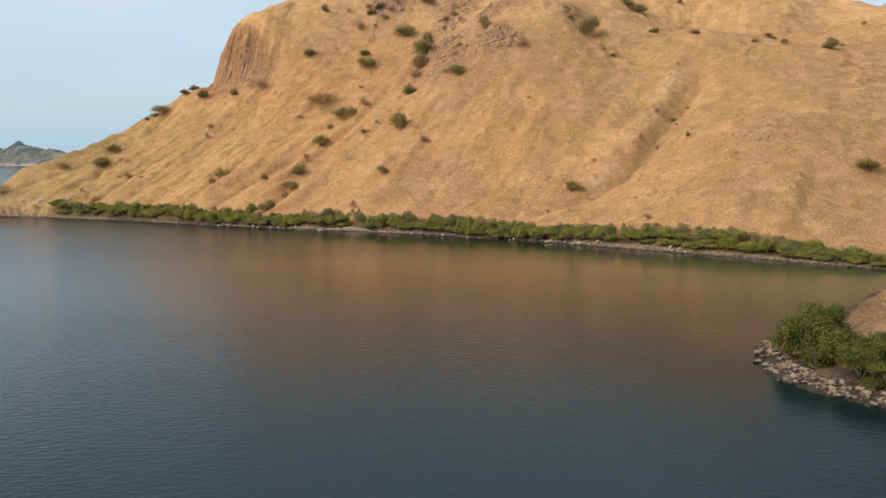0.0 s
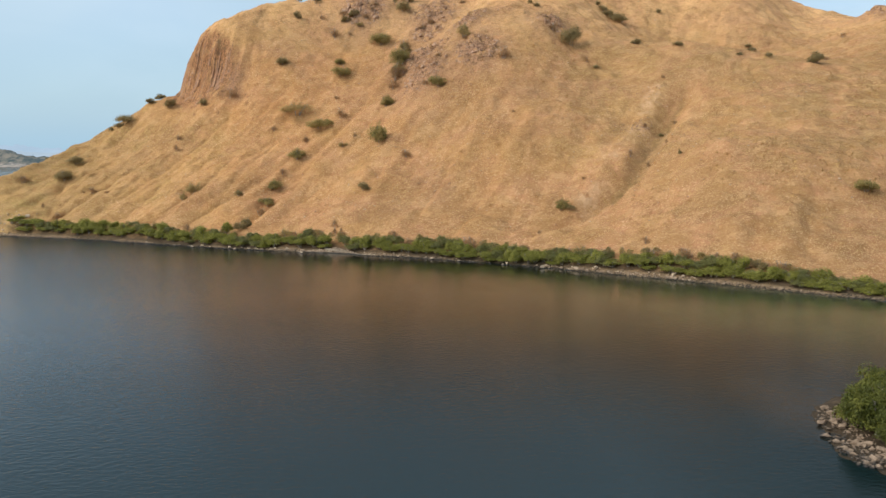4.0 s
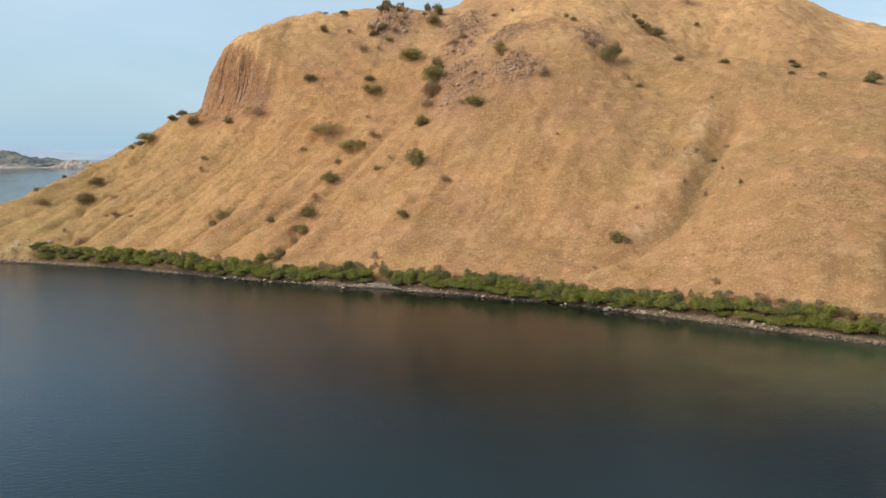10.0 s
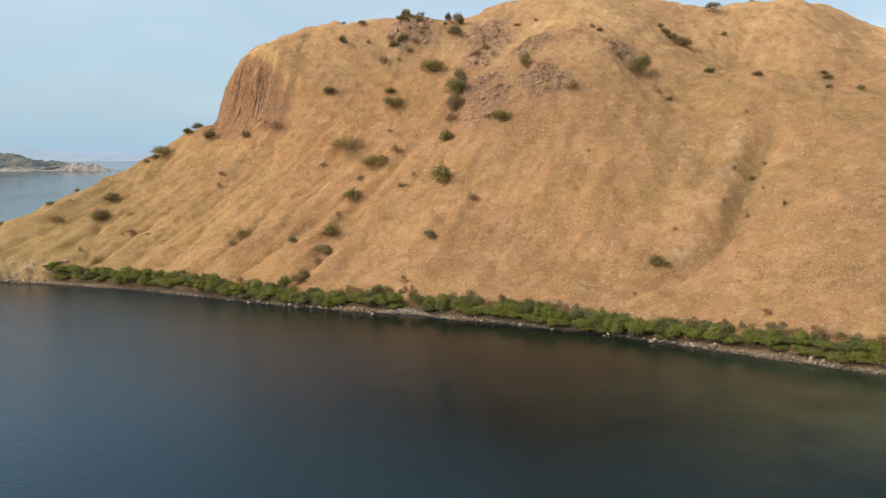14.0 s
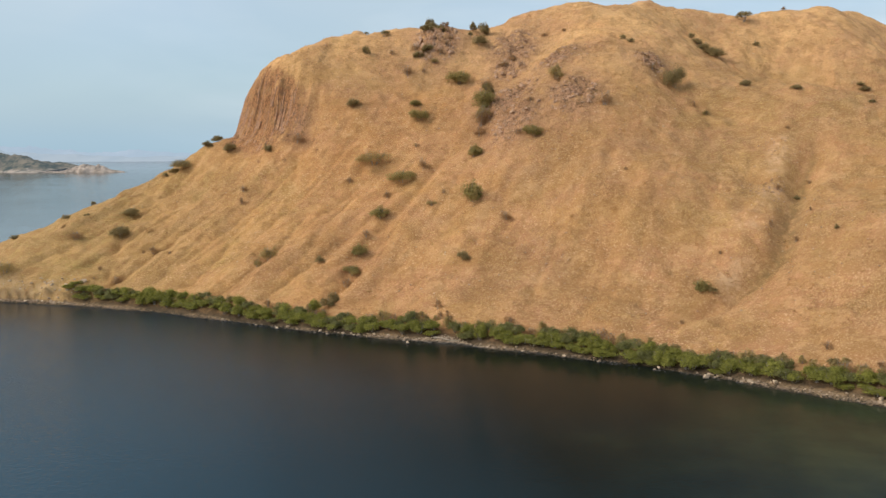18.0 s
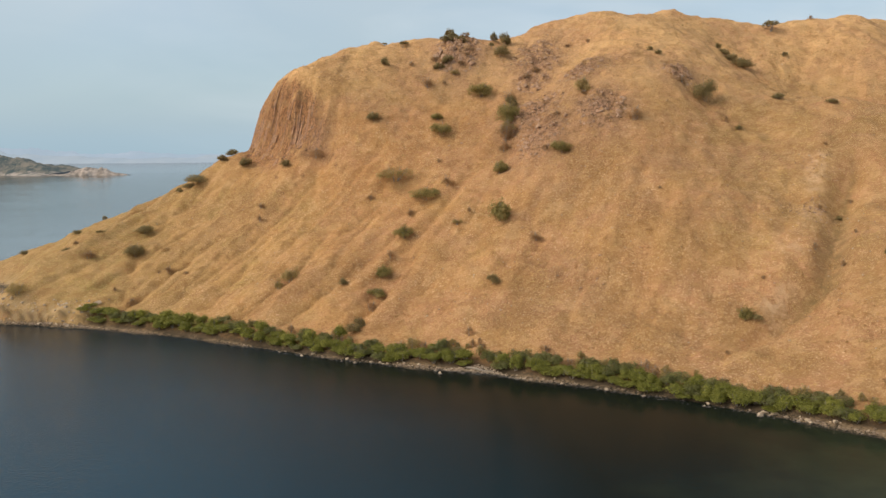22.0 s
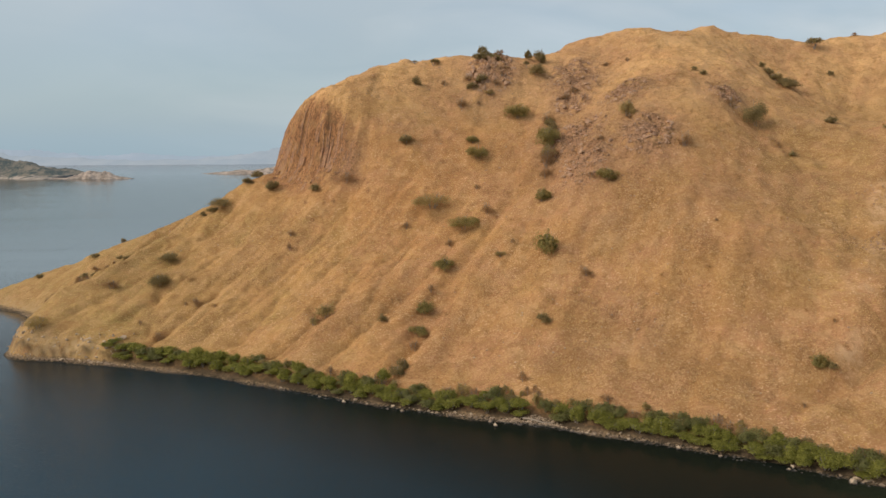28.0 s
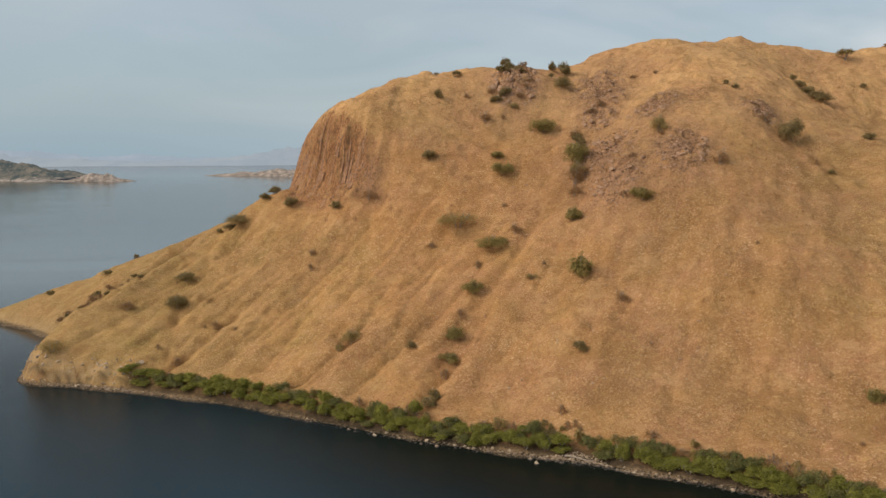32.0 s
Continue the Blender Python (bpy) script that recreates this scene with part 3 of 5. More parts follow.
def inland(x, y):
    qx, qy = x - ORIGIN[0], y - ORIGIN[1]
    u, v = qx * ALONG[0] + qy * ALONG[1], qx * INLAND[0] + qy * INLAND[1]
    w = weights(STATIONS, u)
    return u, v - w @ np.array(WATERLINE), w


def outcrop(x, y, grow=1.0):
    """How rocky the ground is, 0 to 1."""
    k = np.zeros(len(x))
    for kx, ky, kr, kh in KNOBS:
        k = np.maximum(k, np.exp(-((x - kx) ** 2 + (y - ky) ** 2) / (kr * grow) ** 2))
    return k


def ground_height(x, y):
    """The height of the island at places x, y (arrays)."""
    x, y = np.asarray(x, float), np.asarray(y, float)
    u, v, w = inland(x, y)
    v = v + 0.9 * rough_noise(u / 9.0, u * 0 + 3.0, 3, 11)
    h = np.einsum("ij,jk,ik->i", w, np.array(SECTIONS), weights(STEPS, v))
    dist, side, share = beside(x, y, CLIFF)
    s = dist * side + 0.9 * rough_noise(share * 34, x * 0, 2, 5) * np.exp(-(dist / 6) ** 2)
    fade = smooth(share / 0.4) * smooth((1 - share) / 0.2)
    h = h + 7.0 * np.tanh(s / 2.8) * np.exp(-(s / 9) ** 2) * fade
    flute = np.abs(value_noise(share * 54 + 0.5 * value_noise(x / 2.0, y / 2.0, 9), s / 5.0, 8)) + 0.5 * np.abs(value_noise(share * 120, s / 2.5, 10))
    h = h + flute * 1.6 * np.exp(-((s - 0.5) / 3.2) ** 2) * fade * smooth((share - 0.2) / 0.15) + 0.5 * rough_noise(x / 1.6, y / 1.6, 2, 13) * np.exp(-(s / 5) ** 2) * fade
    inner = smooth(v / 12.0)
    for line, depth, wide in GULLIES:
        dist, side, share = beside(x, y, line)
        cut = depth * smooth(share / 0.2) * smooth((1 - share) / 0.15) * (0.8 + 0.3 * value_noise(share * 9, x * 0, 4))
        h = h - cut * np.exp(-(dist / wide) ** 2) * inner
    for line, depth, west_reach, east_reach in INCISIONS:
        dist, side, share = beside(x, y, line)
        cut = 0.85 * depth * smooth(share / 0.12) * smooth((1 - share) / 0.5) * (0.85 + 0.3 * value_noise(share * 14, x * 0, 6))
        h = h - cut * np.exp(-dist / np.where(side > 0, 0.8 * east_reach, 0.65 * west_reach)) * smooth((v - 2) / 5)
    for line, lift, wide in CRESTS:
        dist, side, share = beside(x, y, line)
        h = h + lift * np.exp(-(dist / wide) ** 2) * smooth(share / 0.15) * smooth((1 - share) / 0.15)
    # rain-cut ribs running down to the shore, strongest on the western slope
    lean = u - 0.25 * smooth((-14 - u) / 18) * (v - 7) + 0.9 * rough_noise(u / 25, v / 40, 2, 21)
    west = smooth((-14 - u) / 12) * smooth((u + 100) / 12)
    rib = np.abs(np.sin(np.pi * (lean + 54) / 9.0)) ** 0.55 * (0.8 + 0.3 * value_noise(lean / 13, v / 30, 31)) + 0.3 * np.abs(np.sin(np.pi * (lean + 52) / 4.5)) ** 0.7 - 0.7
    fine_rib = np.abs(value_noise(lean / 3.3, v * 0.05, 37)) - 0.4
    h = h + (1.25 * rib * west + 0.5 * fine_rib) * smooth((v - 2.5) / 8) * smooth((62 - v) / 30)
    for rx, ry, rr, rh in ((70.7, 224.7, 4.0, 1.2), (116.5, 221.5, 5.5, 1.7), (107, 222, 3.5, 0.9), (90, 224, 3.5, -0.8), (149.5, 203, 6.0, 1.2), (-110, 266, 15.0, -5.0), (-84, 245, 7.0, -0.6),
                           (10, 224.5, 4.0, 0.8), (37, 225, 4.0, 1.5), (42, 224.5, 3.5, 0.6), (57.5, 217.8, 4.5, -1.4), (91, 225, 3.0, 0.8), (102, 223.5, 4.0, 0.8), (68.5, 223.5, 3.0, 0.4), (-23.2, 202.5, 5.0, 1.1)):   # bumps along the ridge
        h = h + rh * np.exp(-((x - rx) ** 2 + (y - ry) ** 2) / rr ** 2)
    h = h + 1.8 * np.exp(-((x + 35.5) ** 2 + (y - 219.5) ** 2) / 26)
    knob = outcrop(x, y)
    for kx, ky, kr, kh in KNOBS:
        h = h + kh * np.exp(-((x - kx) ** 2 + (y - ky) ** 2) / kr ** 2)
    # broken ledges: blocks of uneven height with steps between them
    bx, by = x + 0.5 * rough_noise(x / 2.2, y / 2.2, 2, 52), y + 0.5 * rough_noise(x / 2.2, y / 2.2, 2, 57)
    block = lattice(np.floor(bx / 1.5 + by * 0.2), np.floor(by / 1.2), 55) + 0.5 * lattice(np.floor(bx / 0.8), np.floor(by / 0.8 + bx * 0.3), 58)
    h = h + np.minimum(knob * 1.4, 1.0) * (0.95 * block + 0.6 * np.abs(rough_noise(x / 1.7, y / 1.7, 3, 51)) - 0.6)
    h = h + inner * (0.55 * rough_noise(x / 13, y / 13, 4, 61) + 0.3 * rough_noise(x / 2.1, y / 2.1, 3, 71))
    patch = smooth(rough_noise(x / 24, y / 24, 2, 77) * 1.4)
    h = h + inner * 0.15 * patch * np.sin(h * 2.7 + 2.2 * rough_noise(x / 8, y / 8, 2, 79))
    sea = np.maximum(v * 0.3, -3.0)
    low = np.where(v < 3, np.maximum(h, 0) * v / 3 + 0.25 * v * (1 - v / 3), h)
    spur = smooth((-74 - u) / 4) * smooth((u + 112) / 6)
    low = low + spur * (0.95 + 0.35 * value_noise(u / 1.6, v * 0.2, 23)) * smooth((v - 1.1) / 0.7) * smooth((9 - v) / 6)
    low = low + spur * (0.75 * np.abs(value_noise(u / 1.3, v / 2.2, 27)) + 0.35 * np.abs(value_noise(u / 0.7, v / 0.8, 29)) - 0.35) * smooth((v - 1.0) / 0.6) * smooth((5.5 - v) / 2.5)
    return np.where(v < 0, sea, low)


NEAR_SHORE = ((70, 10), (52, 17), (44, 23), (40, 28.5), (38.6, 32.2), (37.2, 35), (36.4, 37), (36.5, 39.3), (38.1, 43.7), (40.2, 46.3), (44, 49.5), (52, 54), (66, 60), (112, 68))


def near_height(x, y):
    """The height of the low point of land that the flight starts beside."""
    x, y = np.asarray(x, float), np.asarray(y, float)
    dist, side, share = beside(x, y, NEAR_SHORE)
    d = dist * side + 0.6 * rough_noise(x / 5, y / 5, 3, 81)
    rise = np.where(d > 0, 0.1 * d + 2.2 * smooth((d - 2) / 7) + 0.1 * np.maximum(d - 9, 0), 0.3 * d)
    rise = rise + 2.3 * np.exp(-((x - 50) ** 2 + (y - 48) ** 2) / 36) * smooth(d / 3)
    return np.maximum(rise + 0.12 * rough_noise(x / 1.3, y / 1.3, 3, 91) * (d > 0), -2.0)


def sheet(name, xs, ys, height, place, mat):
    """A sheet of land over a grid; what lies deep under water is left out."""
    gx, gy = np.meshgrid(xs, ys)
    px, py = place(gx.ravel(), gy.ravel())
    z = height(px, py)
    nx, ny = len(xs), len(ys)
    i = np.arange(nx * ny).reshape(ny, nx)
    quads = np.stack((i[:-1, :-1], i[:-1, 1:], i[1:, 1:], i[1:, :-1]), -1).reshape(-1, 4)
    quads = quads[z[quads].max(axis=1) > -1.2]
    used, back_index = np.unique(quads, return_inverse=True)
    me = bpy.data.meshes.new(name)
    me.from_pydata(np.stack((px, py, z), -1)[used].tolist(), [], back_index.reshape(-1, 4).tolist())
    me.materials.append(mat)
    me.shade_smooth()
    return new(name, me)


ground = sheet("ground", np.concatenate((np.arange(-175, -100, 0.7), np.arange(-100, 78, 0.4), np.arange(78, 140, 0.55))),
               np.concatenate((np.arange(-30, -8, 0.6), np.arange(-8, 100, 0.4), np.arange(100, 165, 0.6))), ground_height,
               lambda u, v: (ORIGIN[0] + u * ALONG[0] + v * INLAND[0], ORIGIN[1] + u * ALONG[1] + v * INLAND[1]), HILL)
co = np.empty(len(ground.data.vertices) * 3)
ground.data.vertices.foreach_get("co", co)
cx, cy = co[0::3], co[1::3]
cu, cv, _ = inland(cx, cy)
bank, side, share = beside(cx, cy, GULLIES[1][0])
brow, brow_side, brow_share = beside(cx, cy, CLIFF)
hollow, _, hollow_share = beside(cx, cy, ((-56, 206), (-60, 210.5), (-64, 214.5), (-70, 218.5), (-76, 220.5), (-82, 221)))
bank_fade = smooth((share - 0.15) / 0.2) * smooth((1 - share) / 0.2)
CREASE = np.zeros(len(cx))
for line, depth, west_reach, east_reach in INCISIONS:
    away, _, along_line = beside(cx, cy, line)
    CREASE = np.maximum(CREASE, np.exp(-(away / 0.55) ** 2) * min(1.0, 0.35 + 0.4 * depth) * smooth(along_line / 0.1) * smooth((1 - along_line) / 0.4))


def patches(*spots):
    """Soft round patches on the hillside: x, y, radius, strength."""
    k = np.zeros(len(cx))
    for x, y, r, s in spots:
        k = np.maximum(k, s * np.exp(-((cx - x) ** 2 + (cy - y) ** 2) / r ** 2))
    return k


ROUGH = patches((26.5, 154, 3.4, 0.39), (27.5, 145, 2.8, 0.36), (29, 167, 3.8, 0.33), (48.4, 166, 4.0, 0.33), (40, 163.5, 3.4, 0.29), (45.3, 150.5, 2.6, 0.26),
                (-3, 205, 4, 0.23), (42, 141, 2.6, 0.20), (109, 203, 4, 0.33), (33, 160, 2.5, 0.23), (-14.8, 203.6, 2.8, 0.6))
SCARS = patches((73.0, 161.0, 1.6, 1.0), (71.6, 159.4, 1.6, 1.0), (70.2, 157.2, 1.7, 1.0), (68.6, 154.6, 1.3, 0.7), (50.8, 133.2, 1.9, 1.0), (53, 135, 1.6, 0.6), (57.5, 141.5, 1.6, 0.6), (61.5, 146, 1.5, 0.5), (64.8, 148.6, 1.9, 0.8))
CLOD_SPOTS = ((34, 172.5, 3.2, 1.0), (36.6, 168, 3.0, 0.9), (32.2, 177, 3.5, 0.7), (38.7, 154.8, 2.6, 0.7), (45.2, 151.9, 2.4, 0.6), (41, 170, 2.5, 0.6), (29, 154, 3.0, 0.5), (22, 160, 2.6, 0.5), (20.5, 157, 2.4, 0.5), (40, 196, 4.5, 0.8),
                (46, 136.5, 1.8, 0.8), (54, 114, 1.4, 0.8), (48, 195, 4.0, 0.5), (-43, 205, 4.0, 0.5), (-30, 198, 5.0, 0.5), (-8, 187, 4.0, 0.4), (31, 143, 3.0, 0.6), (35, 146.5, 3.0, 0.6), (28, 149, 3.0, 0.5), (24, 151, 3.0, 0.4), (33, 137, 2.4, 0.5), (-15, 214.5, 2.6, 0.45), (-10, 215.5, 2.6, 0.5), (-13, 211, 2.4, 0.4), (-5, 213, 2.6, 0.4), (8, 219, 3.0, 0.5), (7, 206, 3.0, 0.35), (2, 196, 3.0, 0.35), (16, 196, 3.0, 0.4), (12, 190, 2.6, 0.4))
CLODS = patches(*CLOD_SPOTS)
for mask, values in (("cloddy", CLODS), ("crease", CREASE), ("rocky", np.maximum(outcrop(cx, cy, 1.45), ROUGH)), ("bare", SCARS), ("face", smooth((6.0 - np.abs(brow * brow_side + 2.5)) / 3) * smooth((brow_share - 0.12) / 0.1) * smooth((0.95 - brow_share) / 0.1)),
                     ("mud_and_shade", np.maximum(smooth((cv - 0.75) / 0.5) * smooth((4.2 - cv) / 1.6) * smooth((cu + 78) / 3) * 0.85, smooth((-74 - cu) / 4) * smooth((cv - 0.75) / 0.3) * smooth((1.6 - cv) / 0.5) * 0.7)),
                     ("bank", smooth((-74 - cu) / 8) * smooth((4.6 - cv) / 2.5) * smooth((cv - 0.2) / 0.6)),
                     ("wash_and_shade", 0.95 * np.exp(-(hollow / 2.4) ** 2) * smooth(hollow_share / 0.2) + np.exp(-(bank / (0.6 + 1.7 * np.exp(-((share - 0.52) / 0.14) ** 2))) ** 2) * bank_fade)):
    ground.data.attributes.new(mask, "FLOAT", "POINT").data.foreach_set("value", values.astype(np.float32))
tagged(ground, "steep island hillside of dry golden grass with a red rock cliff", "hillside", kind="structure")
point = sheet("ground_point", np.arange(34, 120, 0.3), np.arange(14, 78, 0.3), near_height, lambda x, y: (x, y), HILL)
co = np.empty(len(point.data.vertices) * 3)
point.data.vertices.foreach_get("co", co)
edge, side, share = beside(co[0::3], co[1::3], NEAR_SHORE)
point.data.attributes.new("rocky", "FLOAT", "POINT").data.foreach_set("value", np.full(len(edge), 0.8, np.float32))
point.data.attributes.new("bare", "FLOAT", "POINT").data.foreach_set("value", np.full(len(edge), 0.3, np.float32))
# dark mud along the shore, and the whole slope behind it darkened
point.data.attributes.new("mud_and_shade", "FLOAT", "POINT").data.foreach_set("value", np.maximum(0.55, smooth((4.6 - edge) / 1.2)).astype(np.float32))
tagged(point, "low grassy point of land with a stony shore", "headland", kind="structure")

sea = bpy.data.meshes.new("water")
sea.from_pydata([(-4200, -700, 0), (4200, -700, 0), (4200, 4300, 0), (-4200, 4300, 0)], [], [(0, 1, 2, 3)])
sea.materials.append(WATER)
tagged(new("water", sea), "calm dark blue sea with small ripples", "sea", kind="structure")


# ---- builders ----
def part(name, me, mat, parent, label=""):
    if mat and not me.materials:
        me.materials.append(mat)
    ob = new(name, me)
    ob.parent = parent
    if label:
        ob["label"] = label
    return ob


def mesh_from(name, verts, faces):
    me = bpy.data.meshes.new(name)
    me.from_pydata(verts, [], faces)
    return me


def crown_mesh(name, rng, w, h, lift, lobes, leaves, size, lobe=1.0, low=0.3, loose=0.55):
    """A crown of single leaves gathered in uneven lobes; w across, h high, its underside lift above the ground."""
    spots = []
    for k in range(lobes):
        ang, rad = rng.uniform(0, 6.283), (rng.uniform(0, 1) ** 0.5) * 0.33 * w
        spots.append((rad * math.cos(ang), rad * math.sin(ang), lift + (h - lift) * rng.uniform(low, 0.74) * (1 - 0.5 * rad / (0.5 * w)),
                      w * rng.uniform(0.14, 0.26) * lobe, (h - lift) * rng.uniform(0.2, 0.36) * lobe))
    spots = np.array(spots)
    g = np.random.default_rng(int(rng.uniform(0, 1e6)))
    pick = g.integers(0, lobes, leaves)
    way = g.normal(size=(leaves, 3))
    way[:, 2] = np.abs(way[:, 2]) * 0.9 - 0.35
    way /= np.linalg.norm(way, axis=1)[:, None]
    far = g.uniform(0.55, 1.08, leaves)[:, None]
    c = spots[pick, :3] + way * far * np.stack((spots[pick, 3], spots[pick, 3], spots[pick, 4]), -1)
    keep = (c[:, 2] > 0.08) & (c[:, 2] < h * 1.02)
    c, way = c[keep], way[keep]
    n = way + g.normal(scale=loose, size=way.shape)
    n[:, 2] += 0.35
    n /= np.linalg.norm(n, axis=1)[:, None]
    t = np.cross(n, g.normal(size=way.shape))
    t /= np.linalg.norm(t, axis=1)[:, None]
    b = np.cross(n, t)
    s = (size * g.uniform(0.6, 1.3, len(c)))[:, None]
    droop = n * s * -0.18
    v = np.stack((c - t * s * 0.5 + droop, c - b * s * 0.3, c + t * s * 0.5 + droop, c + b * s * 0.3), 1).reshape(-1, 3)
    i = np.arange(len(c)) * 4
    faces = np.concatenate((np.stack((i, i + 1, i + 3), -1), np.stack((i + 1, i + 2, i + 3), -1)))
    return mesh_from(name, v.tolist(), faces.tolist())


def limb(verts, faces, line, r0, r1, sides=5):
    """Adds a tapered, bent branch along a line of points."""
    start = len(verts)
    for k, p in enumerate(line):
        q = line[min(k + 1, len(line) - 1)] - line[max(k - 1, 0)]
        q.normalize()
        s = q.orthogonal().normalized()
        o = q.cross(s)
        r = r0 + (r1 - r0) * k / (len(line) - 1)
        for j in range(sides):
            an = 6.2832 * j / sides
            verts.append(tuple(p + (s * math.cos(an) + o * math.sin(an)) * r))
    for k in range(len(line) - 1):
        for j in range(sides):
            i, nx = start + k * sides + j, start + k * sides + (j + 1) % sides
            faces.append((i, nx, nx + sides, i + sides))


def stems_mesh(name, rng, w, h, count, thick, spread):
    verts, faces = [], []
    for k in range(count):
        ang = rng.uniform(0, 6.283)
        out = Vector((math.cos(ang), math.sin(ang), 0))
        base = out * rng.uniform(0, 0.08) * w + Vector((0, 0, -0.35))
        top = out * rng.uniform(0.3, 1.0) * spread * w + Vector((0, 0, h * rng.uniform(0.6, 0.92)))
        mid = base.lerp(top, 0.45) + out * rng.uniform(-0.1, 0.08) * w
        limb(verts, faces, [base, mid, top], thick, thick * 0.3)
        for j in range(3):
            side = Vector((rng.uniform(-1, 1), rng.uniform(-1, 1), rng.uniform(0.2, 0.9)))
            at = mid.lerp(top, rng.uniform(0, 0.8))
            limb(verts, faces, [at, at + side * 0.12 * h, at + side * 0.24 * h + Vector((0, 0, 0.03 * h))], thick * 0.5, thick * 0.12, 4)
    return mesh_from(name, verts, faces)


PLANTS = {}


def plant(name, key, make, x, y, z, width, height, tags, base):
    """Stands a plant at a place: the first of its form is built, the others are copies."""
    turn = random.uniform(0, 360)
    if key not in PLANTS:
        root = new(name)
        make(root)
        PLANTS[key] = root
        root.matrix_basis = pose(x, y, z, 0, 0, turn)
    else:
        root = copy_thing(PLANTS[key], pose(x, y, z, 0, 0, turn))
    root.scale = (width / base[0], width / base[0], height / base[1])
    tagged(root, *tags)
    return root


LOOKS = {"g": ("dense green shrub on the dry grass slope", 1.0, 0.24), "d": ("dark dense shrub on the dry grass slope", 1.0, 0.22),
         "o": ("sparse olive-green shrub on the dry slope", 0.6, 0.22), "b": ("withered brown shrub with bare twigs", 0.4, 0.19)}


def shrub(x, y, width, height, kind):
    z = float(ground_height([x], [y])[0])
    if kind == "u":
        size = 2.4
        variant = random.randint(0, 1)

        def make(root):
            rng = random.Random(900 + variant)
            part("trunk", stems_mesh("trunk", rng, size, size * 0.8, 2, 0.09, 0.3), BARK, root)
            part("crown", crown_mesh("crown", rng, size * 1.1, size, size * 0.22, 10, 900, 0.22), LEAF["d"], root)
        return plant("tree", ("u", variant), make, x, y, z, width, max(height, width * 0.75),
                     ("small dark flat-topped tree on the ridge", "tree", "trees on the ridge"), (size, size))
    label, full, leaf = LOOKS[kind]
    size = 1.4 if width < 2.2 else 3.2 if width < 4.4 else 5.4
    variant = random.randint(0, 2)

    def make(root):
        rng = random.Random(hash((size, variant)) % 1000 + ord(kind))
        tall = size * 0.72
        part("stem", stems_mesh("stem", rng, size, tall, 3 if kind in "gd" else 6, 0.02 * size ** 0.6, 0.32), BARK, root)
        count = int(full * (480 if size < 2 else 1700 if size < 4 else 3400))
        part("crown", crown_mesh("crown", rng, size, tall, tall * -0.1, 7 + int(size * 2.5), count, leaf if size > 2 else leaf * 0.8), LEAF[kind], root)
    return plant("shrub", (kind, size, variant), make, x, y, z - 0.05, width, height, (label, "shrub", "shrubs on the hillside"), (size, size * 0.72))


def mangrove(x, y, width, height, close=False, dull=False):
    z = float((near_height if close else ground_height)([x], [y])[0])
    variant = random.randint(0, 2 if close else 5)
    size = 3.2

    def make(root):
        rng = random.Random(400 + variant + 50 * close + 20 * dull)
        part("stem", stems_mesh("stem", rng, size, 2.5, 6, 0.06, 0.36), BARK, root)
        if close:
            crown = crown_mesh("crown", rng, size * 1.05, 3.0, 0.1, 22, 8000, 0.135, 0.85, 0.12, 0.45)
        else:
            crown = crown_mesh("crown", rng, size * 1.0, 3.0, 0.25, 12, 1500, 0.27, 1.15, 0.24, 0.35)
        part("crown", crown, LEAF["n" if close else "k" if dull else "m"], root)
    label = "dull green mangrove bush behind the bright ones" if dull else "bright green mangrove bush at the water's edge"
    return plant("mangrove", ("m", variant, close, dull), make, x, y, max(z, 0.1), width, height, (label, "mangrove", "mangroves along the shore"), (size, 3.0))


def stone_mesh(k):
    rng = random.Random(70 + k)
    bm = bmesh.new()
    for j in range(13):
        d = Vector((rng.gauss(0, 1), rng.gauss(0, 1), rng.gauss(0, 1))).normalized()
        bm.verts.new(d * rng.uniform(0.38, 0.55))
    bmesh.ops.convex_hull(bm, input=bm.verts)
    bmesh.ops.delete(bm, geom=[v for v in bm.verts if not v.link_faces], context="VERTS")
    me = bpy.data.meshes.new("stone")
    bm.to_mesh(me)
    bm.free()
    return me


STONES = [stone_mesh(k) for k in range(10)]
STONE_SHAPES = [(np.array([v.co[:] for v in me.vertices]), [tuple(f.vertices) for f in me.polygons]) for me in STONES]
PALE, DARK, BROWN, EARTHY = [me.copy() for me in STONES], [me.copy() for me in STONES], [me.copy() for me in STONES], [me.copy() for me in STONES]
for me in EARTHY:
    me.materials.append(EARTHY_STONE)
for me in BROWN:
    me.materials.append(BROWN_STONE)
for me in PALE:
    me.materials.append(PALE_STONE)
for me in DARK:
    me.materials.append(STONE)


def heap(name, places, mat, label, flat=0.7):
    """Many small stones joined in one mesh. places: x, y, z, size."""
    verts, faces, g = [], [], np.random.default_rng(len(places))
    for x, y, z, s in places:
        shape, tri = STONE_SHAPES[g.integers(0, 10)]
        an = g.uniform(0, 6.28)
        c, sn = math.cos(an), math.sin(an)
        v = shape * (s * g.uniform(0.8, 1.4), s, s * flat)
        v = np.stack((v[:, 0] * c - v[:, 1] * sn + x, v[:, 0] * sn + v[:, 1] * c + y, v[:, 2] + z), -1)
        k = len(verts)
        verts.extend(v.tolist())
        faces.extend(tuple(i + k for i in f) for f in tri)
    me = mesh_from(name, verts, faces)
    me.materials.append(mat)
    return tagged(new(name, me), label, "stones", kind="stuff")


def lone_stone(parent, meshes, x, y, z, s, flat=0.7, name="stone"):
    ob = new(name, random.choice(meshes))
    ob.parent = parent
    ob.matrix_basis = Matrix.LocRotScale((x, y, z), Euler((random.uniform(-0.3, 0.3), random.uniform(-0.3, 0.3), random.uniform(0, 6.28))),
                                         (s * random.uniform(0.85, 1.4), s, s * flat))
    return ob


